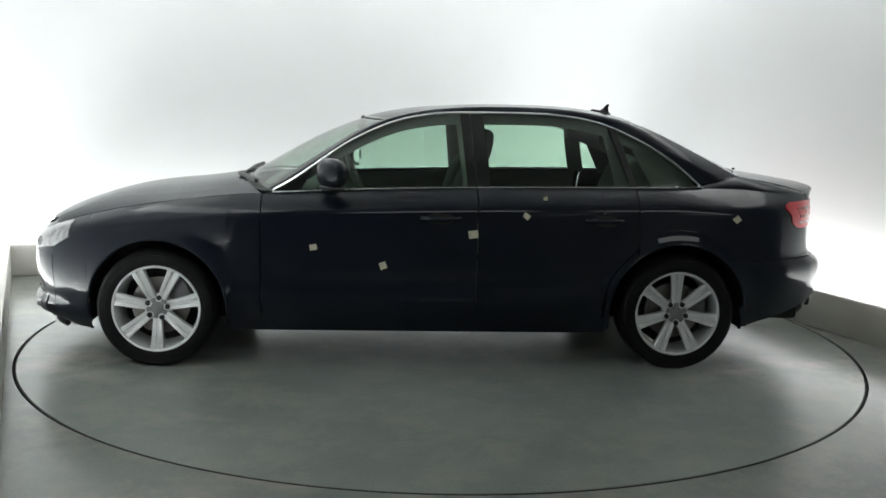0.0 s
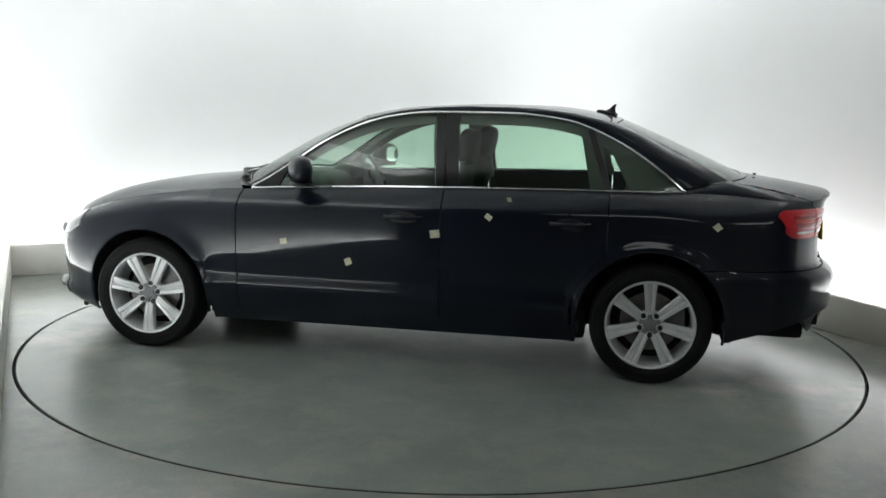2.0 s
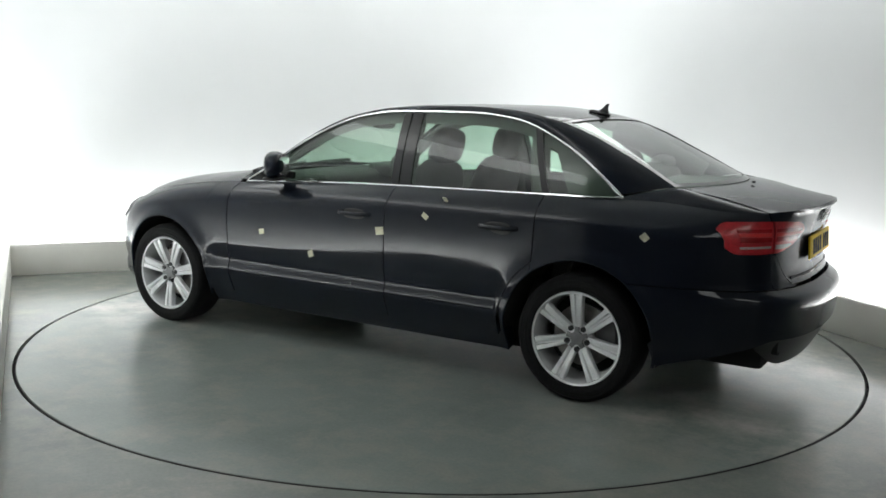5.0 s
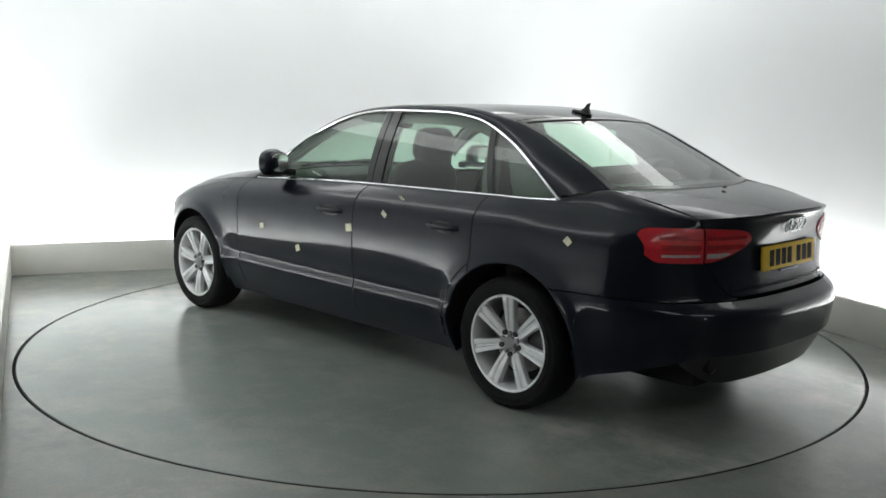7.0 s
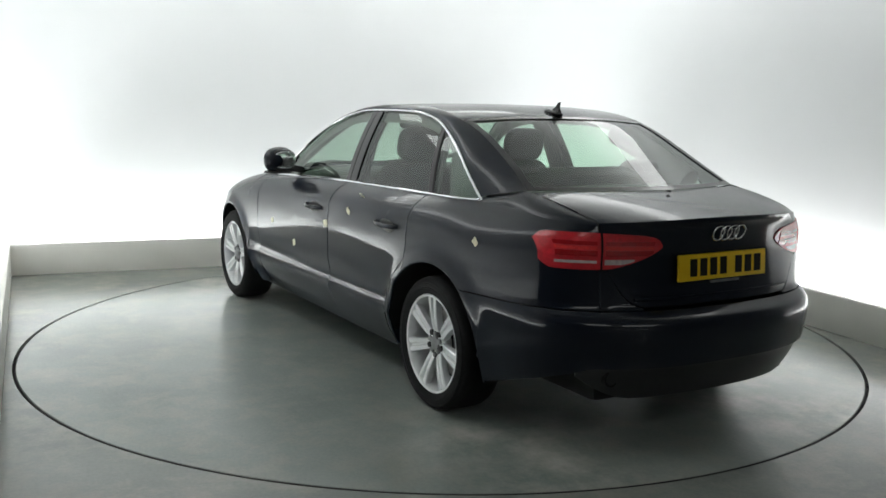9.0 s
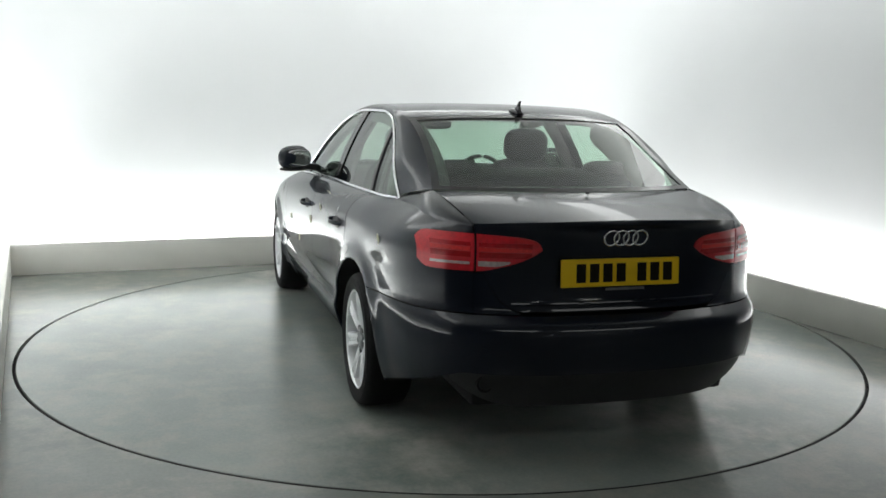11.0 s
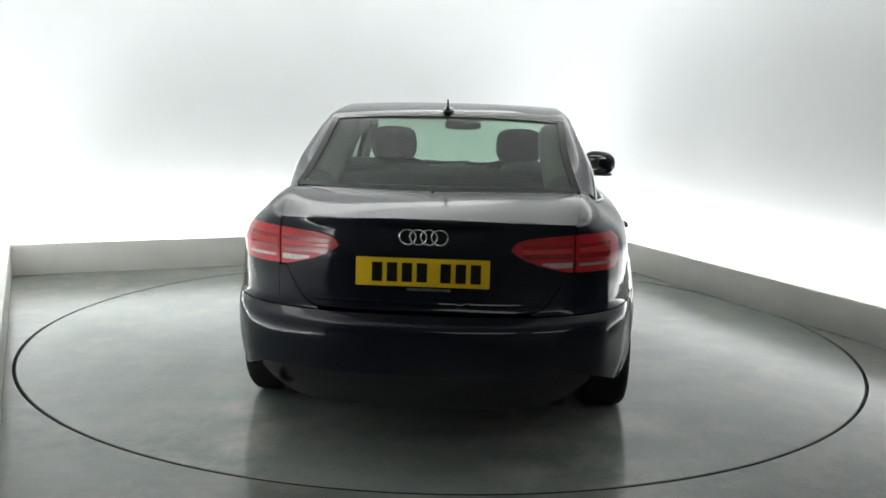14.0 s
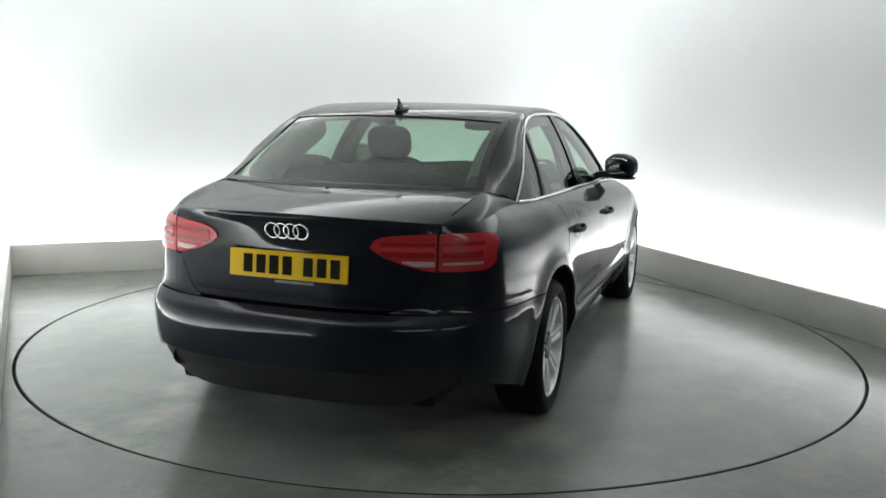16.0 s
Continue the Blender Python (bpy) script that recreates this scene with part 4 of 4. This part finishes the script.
    panel("diffuser", np.concatenate([left, left[::-1][1:] * np.array([1, -1, 1])]), M_TRIM, bumper, centre=(-1.4, 0, 0.4), lift=-0.02, rim=0.05)
    for y in (0.455, 0.545):
        bm = lathe([(0.028, 0.09), (0.036, 0.09), (0.036, -0.10), (0.030, -0.10), (0.030, 0.08)], 24)
        bmesh.ops.transform(bm, matrix=pose(-2.195, y, 0.336, 0, 0, 90), verts=list(bm.verts))
        part("exhaust_pipe", bm, M_UNDER, car, "near-black exhaust tail pipe")
    # boot lid: face, deck and lip
    cols = []
    for y in spaced(0.585, 0.0, 0.025):
        cols.append(("y", y, lid_low(y), lid_top(y), False))
    left = body_grid(cols, 30)
    lid = panel("boot_lid", np.concatenate([left, left[::-1][1:] * np.array([1, -1, 1])]), M_PAINT, car, centre=(-1.4, 0, 0.7))
    g = []
    for v in np.linspace(-1, 1, 41):
        w = abs(v)
        e = roof_edge(K_END)
        a = np.array((-1.935 + 0.158 * w**2, (e[1] - 0.004) * v, 1.052 - 0.001 * w**2.4))
        y = 0.585 * v
        zl = lid_top(abs(y))
        b = np.array((float(end_x(abs(y), zl, False)), y, zl))
        row = []
        for t in np.linspace(0, 1, 18):
            p = a + (b - a) * t
            p[2] += 0.004 * math.sin(math.pi * t) + 0.010 * 4 * t * (1 - t) * w**8
            p[1] += (0.009 * 4 * t * (1 - t) * w**8) * (1 if v > 0 else -1)
            row.append(p)
        g.append(row)
    panel("boot_deck", g, M_PAINT, car, centre=(-2.0, 0, 0.5), rim=0.0)
    part("washer_nozzle", superbox((0.02, 0.014, 0.012), pose(-1.99, 0, 1.058), 0.6), M_TRIM, lid)
    # badge of four plain rings
    badge = None
    for i in range(4):
        y = 0.0615 - 0.041 * i
        bm = lathe([(0.0315 + 0.0040 * math.cos(a), 0.0035 * math.sin(a)) for a in [2 * math.pi * j / 10 for j in range(11)]], 40)
        bmesh.ops.transform(bm, matrix=pose(float(end_x(abs(y), 0.95, False) + end_x(abs(y), 0.884, False)) / 2 - 0.008 - 0.0015 * (i % 2), y, 0.917) @ pose(0, 0, 0, 0, -16, 0) @ pose(0, 0, 0, 0, 0, 90), verts=list(bm.verts))
        part("badge_ring", bm, M_CHROME, lid, "chrome badge ring")
    # number plate with plain bars
    plate = part("number_plate", box((0.012, 0.52, 0.111), pose(-2.334, 0.004, 0.777, 0, 4, 0)), M_PLATE, lid, "yellow rear number plate", bevel=0.005)
    y = 0.205
    for i, w in enumerate((0.046, 0.046, 0.046, 0.046, 0.0, 0.046, 0.046, 0.046)):
        if w:
            part("plate_bar", box((0.003, w - 0.006, 0.074), pose(-2.3405, y - 0.025, 0.777, 0, 4, 0)), M_INK, plate, smooth=False)
            y -= 0.058
        else:
            y -= 0.034
    part("plate_strip", box((0.006, 0.17, 0.010), pose(-2.330, -0.02, 0.709)), M_ALLOY_DARK, lid)
    part("boot_crease", tube([(float(end_x(abs(v), 0.655, False)) - 0.001, v, 0.655) for v in np.linspace(-0.45, 0.45, 21)], 0.007, 8), M_PAINT, lid)
    # antenna fin
    bm = bmesh.new()
    prof = [(-1.057, 1.388), (-1.10, 1.396), (-1.135, 1.416), (-1.16, 1.441), (-1.175, 1.444), (-1.168, 1.416), (-1.175, 1.388), (-1.18, 1.36)]
    a = [bm.verts.new((x, 0.011 if z < 1.41 else 0.004, z)) for x, z in prof]
    b = [bm.verts.new((x, -0.011 if z < 1.41 else -0.004, z)) for x, z in prof]
    bm.faces.new(a)
    bm.faces.new(b[::-1])
    for i in range(len(prof)):
        j = (i + 1) % len(prof)
        bm.faces.new((a[i], b[i], b[j], a[j]))
    fin = part("antenna", bm, M_GLOSSBLACK, car, smooth=False)
    part("antenna_base", superbox((0.13, 0.055, 0.028), pose(-1.122, 0, 1.390, 0, -10, 0), 0.7), M_GLOSSBLACK, fin)
    # interior
    dash = part("dashboard", superbox((0.42, 1.30, 0.30), pose(0.72, 0, 0.83), 0.45), M_DASH, car)
    part("instrument_hood", superbox((0.22, 0.36, 0.10), pose(0.56, -0.37, 0.965), 0.6), M_DASH, dash)
    wheel_m = pose(0.40, -0.37, 0.90, 0, -65, 0)
    bm = bmesh.new()
    tube([wheel_m @ Vector((0.185 * math.cos(t), 0.185 * math.sin(t), 0)) for t in [2 * math.pi * i / 32 for i in range(32)]], 0.015, 8, True, bm)
    sw = part("steering_wheel", bm, M_DASH, car)
    part("steering_hub", superbox((0.15, 0.20, 0.05), wheel_m, 0.6), M_DASH, sw)
    for yy in (-1, 1):
        part("steering_spoke", box((0.04, 0.15, 0.02), wheel_m @ pose(0, yy * 0.11, 0)), M_DASH, sw, bevel=0.006)
    bench = part("rear_seat", superbox((0.55, 1.28, 0.22), pose(-0.92, 0, 0.47, 0, -6, 0), 0.45), M_SEAT, car)
    part("rear_backrest", superbox((0.16, 1.30, 0.70), pose(-1.285, 0, 0.785, 0, -22, 0), 0.40), M_SEAT, bench)
    for y in (0.40, -0.40):
        part("rear_headrest", superbox((0.11, 0.26, 0.14), pose(-1.37, y, 1.085, 0, -10, 0), 0.6), M_SEAT, bench)
    part("rear_headrest", superbox((0.10, 0.22, 0.09), pose(-1.38, 0, 1.055, 0, -10, 0), 0.6), M_SEAT, bench)
    part("parcel_shelf", box((0.46, 1.26, 0.03), pose(-1.60, 0, 1.022)), M_CARD, car, bevel=0.008)
    part("centre_console", superbox((0.9, 0.20, 0.22), pose(0.15, 0, 0.52), 0.4), M_DASH, car)
    mir = part("interior_mirror", superbox((0.04, 0.24, 0.065), pose(0.36, 0.0, 1.285), 0.6), M_DASH, car)
    part("mirror_stalk", cylinder(0.012, 0.05, pose(0.345, 0, 1.315, 0, 25, 0), 10), M_DASH, mir)
    # floor pan, and unseen black blocks that stop light passing through the body
    part("floor_pan", box((2.1, 1.50, 0.16), pose(-0.02, 0, 0.26)), M_UNDER, car, bevel=0.03)
    part("front_underbody", box((1.10, 1.16, 0.28), pose(1.50, 0, 0.33)), M_UNDER, car, bevel=0.03)
    part("rear_underbody", box((1.20, 1.16, 0.30), pose(-1.62, 0, 0.37)), M_UNDER, car, bevel=0.03)
    part("bay_light_block", box((1.0, 1.16, 0.2), pose(1.45, 0, 0.6)), M_UNDER, car, bevel=0.03)
    part("boot_light_block", box((0.75, 1.16, 0.40), pose(-1.80, 0, 0.70)), M_UNDER, car, bevel=0.03)
    # tape marks on the left flank
    for x, z, w, h, r in TAPES:
        y = float(side_y(x, z))
        slope = float(side_y(x, z + 0.01) - side_y(x, z - 0.01)) / 0.02
        m = pose(x, y + 0.0025, z) @ pose(0, 0, 0, -math.degrees(math.atan(slope)) * -1, 0, 0) @ pose(0, 0, 0, 0, r, 0)
        bm = box((w, 0.0015, h), m)
        part("tape_mark", bm, M_TAPE, car, "small cream paper tape mark", smooth=False)
    return car


TAPES = [(0.575, 0.660, 0.038, 0.030, 10), (0.207, 0.566, 0.036, 0.038, 20), (-0.27, 0.741, 0.052, 0.042, 8), (-0.552, 0.842, 0.038, 0.028, -35),
         (-0.655, 0.926, 0.022, 0.052, 6), (-1.715, 0.835, 0.036, 0.036, 40)]
car = build_car()


def wheel_meshes():
    """Builds one wheel at the origin, its face towards +y."""
    R = 0.316
    prof = [(0.232, 0.095), (0.236, 0.106), (0.250, 0.112), (0.278, 0.113), (0.298, 0.106), (0.310, 0.092), (0.3155, 0.070), (0.316, 0.03), (0.316, -0.03), (0.3155, -0.075),
            (0.308, -0.095), (0.29, -0.108), (0.25, -0.112), (0.232, -0.10)]
    wheel = part("wheel", lathe([(0.236, 0.088), (0.2345, 0.101), (0.231, 0.104), (0.222, 0.102), (0.218, 0.092), (0.212, 0.06), (0.205, -0.02), (0.21, -0.09), (0.232, -0.10)], 72), M_ALLOY, label="silver alloy wheel")
    part("tyre", lathe(prof, 72), M_RUBBER, wheel, "black rubber tyre")
    for r in (0.262, 0.290):
        part("tyre_ridge", lathe([(r + 0.003 * math.cos(a), 0.1125 - (0.003 if r > 0.28 else 0) + 0.002 * math.sin(a)) for a in [2 * math.pi * j / 8 for j in range(9)]], 72), M_RUBBER, wheel)
    part("brake_disc", lathe([(0.05, 0.0), (0.155, 0.0), (0.155, -0.02), (0.05, -0.02)], 48), M_STEEL, wheel)
    part("inner_barrel", lathe([(0.0, -0.045), (0.20, -0.045)], 48), M_UNDER, wheel)
    part("caliper", box((0.10, 0.06, 0.17), pose(-0.13, 0.0, 0.03)), M_ALLOY_DARK, wheel, bevel=0.012)
    for k in range(7):
        a = 360 / 7 * k + 90
        bm = bmesh.new()
        rows = []
        for r, half, y, dip in ((0.040, 0.0220, 0.068, 0.001), (0.070, 0.0245, 0.079, 0.003), (0.11, 0.0270, 0.087, 0.008), (0.16, 0.0302, 0.093, 0.012), (0.205, 0.0345, 0.097, 0.013), (0.2235, 0.0385, 0.096, 0.009)):
            ring = []
            for dz, dy in ((-1.0, -0.034), (-1.0, -0.005), (-0.86, 0.0), (-0.32, -0.001), (-0.15, -dip), (0.15, -dip), (0.32, -0.001), (0.86, 0.0), (1.0, -0.005), (1.0, -0.034)):
                ring.append(bm.verts.new((r, y + dy, dz * half)))
            rows.append(ring)
        for p, q in zip(rows, rows[1:]):
            for i in range(10):
                j = (i + 1) % 10
                bm.faces.new((p[i], p[j], q[j], q[i]))
        bm.faces.new(rows[0])
        bm.faces.new(rows[-1])
        bmesh.ops.transform(bm, matrix=pose(0, 0, 0, 0, -a, 0), verts=list(bm.verts))
        part("spoke", bm, M_ALLOY, wheel, smooth=False)
    part("hub", lathe([(0.0, 0.074), (0.032, 0.074), (0.058, 0.070), (0.072, 0.058), (0.074, 0.03)], 40), M_ALLOY, wheel)
    cap = part("hub_cap", lathe([(0.0, 0.087), (0.026, 0.087), (0.033, 0.083), (0.035, 0.070)], 32), M_CAP, wheel, "grey star-shaped hub cap")
    for k in range(5):
        a = 72 * k + 90
        part("cap_arm", box((0.040, 0.012, 0.024), pose(0, 0, 0, 0, -a, 0) @ pose(0.036, 0.078, 0)), M_CAP, cap, bevel=0.004)
        a = 2 * math.pi * (k + 0.5) / 5 + math.pi / 2
        part("wheel_bolt", cylinder(0.0135, 0.014, pose(0.056 * math.cos(a), 0.0745, 0.056 * math.sin(a), 90, 0, 0), 12), M_TRIM, wheel)
    return wheel


first = wheel_meshes()
first.parent = car
FACE = 0.112
HUB_H = 0.313
first.matrix_basis = pose(WHEEL_X, 0.917 - FACE, HUB_H, 0, 25.7, 0)
copy_thing(first, pose(-WHEEL_X - 0.004, 0.895 - FACE, HUB_H, 0, 2, 0))
copy_thing(first, pose(WHEEL_X, -0.917 + FACE, HUB_H, 0, 0, 180))
copy_thing(first, pose(-WHEEL_X - 0.004, -0.895 + FACE, HUB_H, 0, 20, 180))


def motions():
    rows_car, rows_disc = [], []
    for i in range(17):
        t = 1.0 * i
        turn = 183.249 - 6.913 * t - 0.491 * ((t - 8) / 8) ** 2 - 0.355 * ((t - 8) / 8) ** 3
        rows_car.append((t, pose(0, 0, 0, 0, 0, turn) @ pose(0.158, -0.076, 0.0)))
        rows_disc.append((t, pose(0, 0, 0, 0, 0, turn)))
    walk(car, rows_car)
    walk(turntable, rows_disc)


motions()
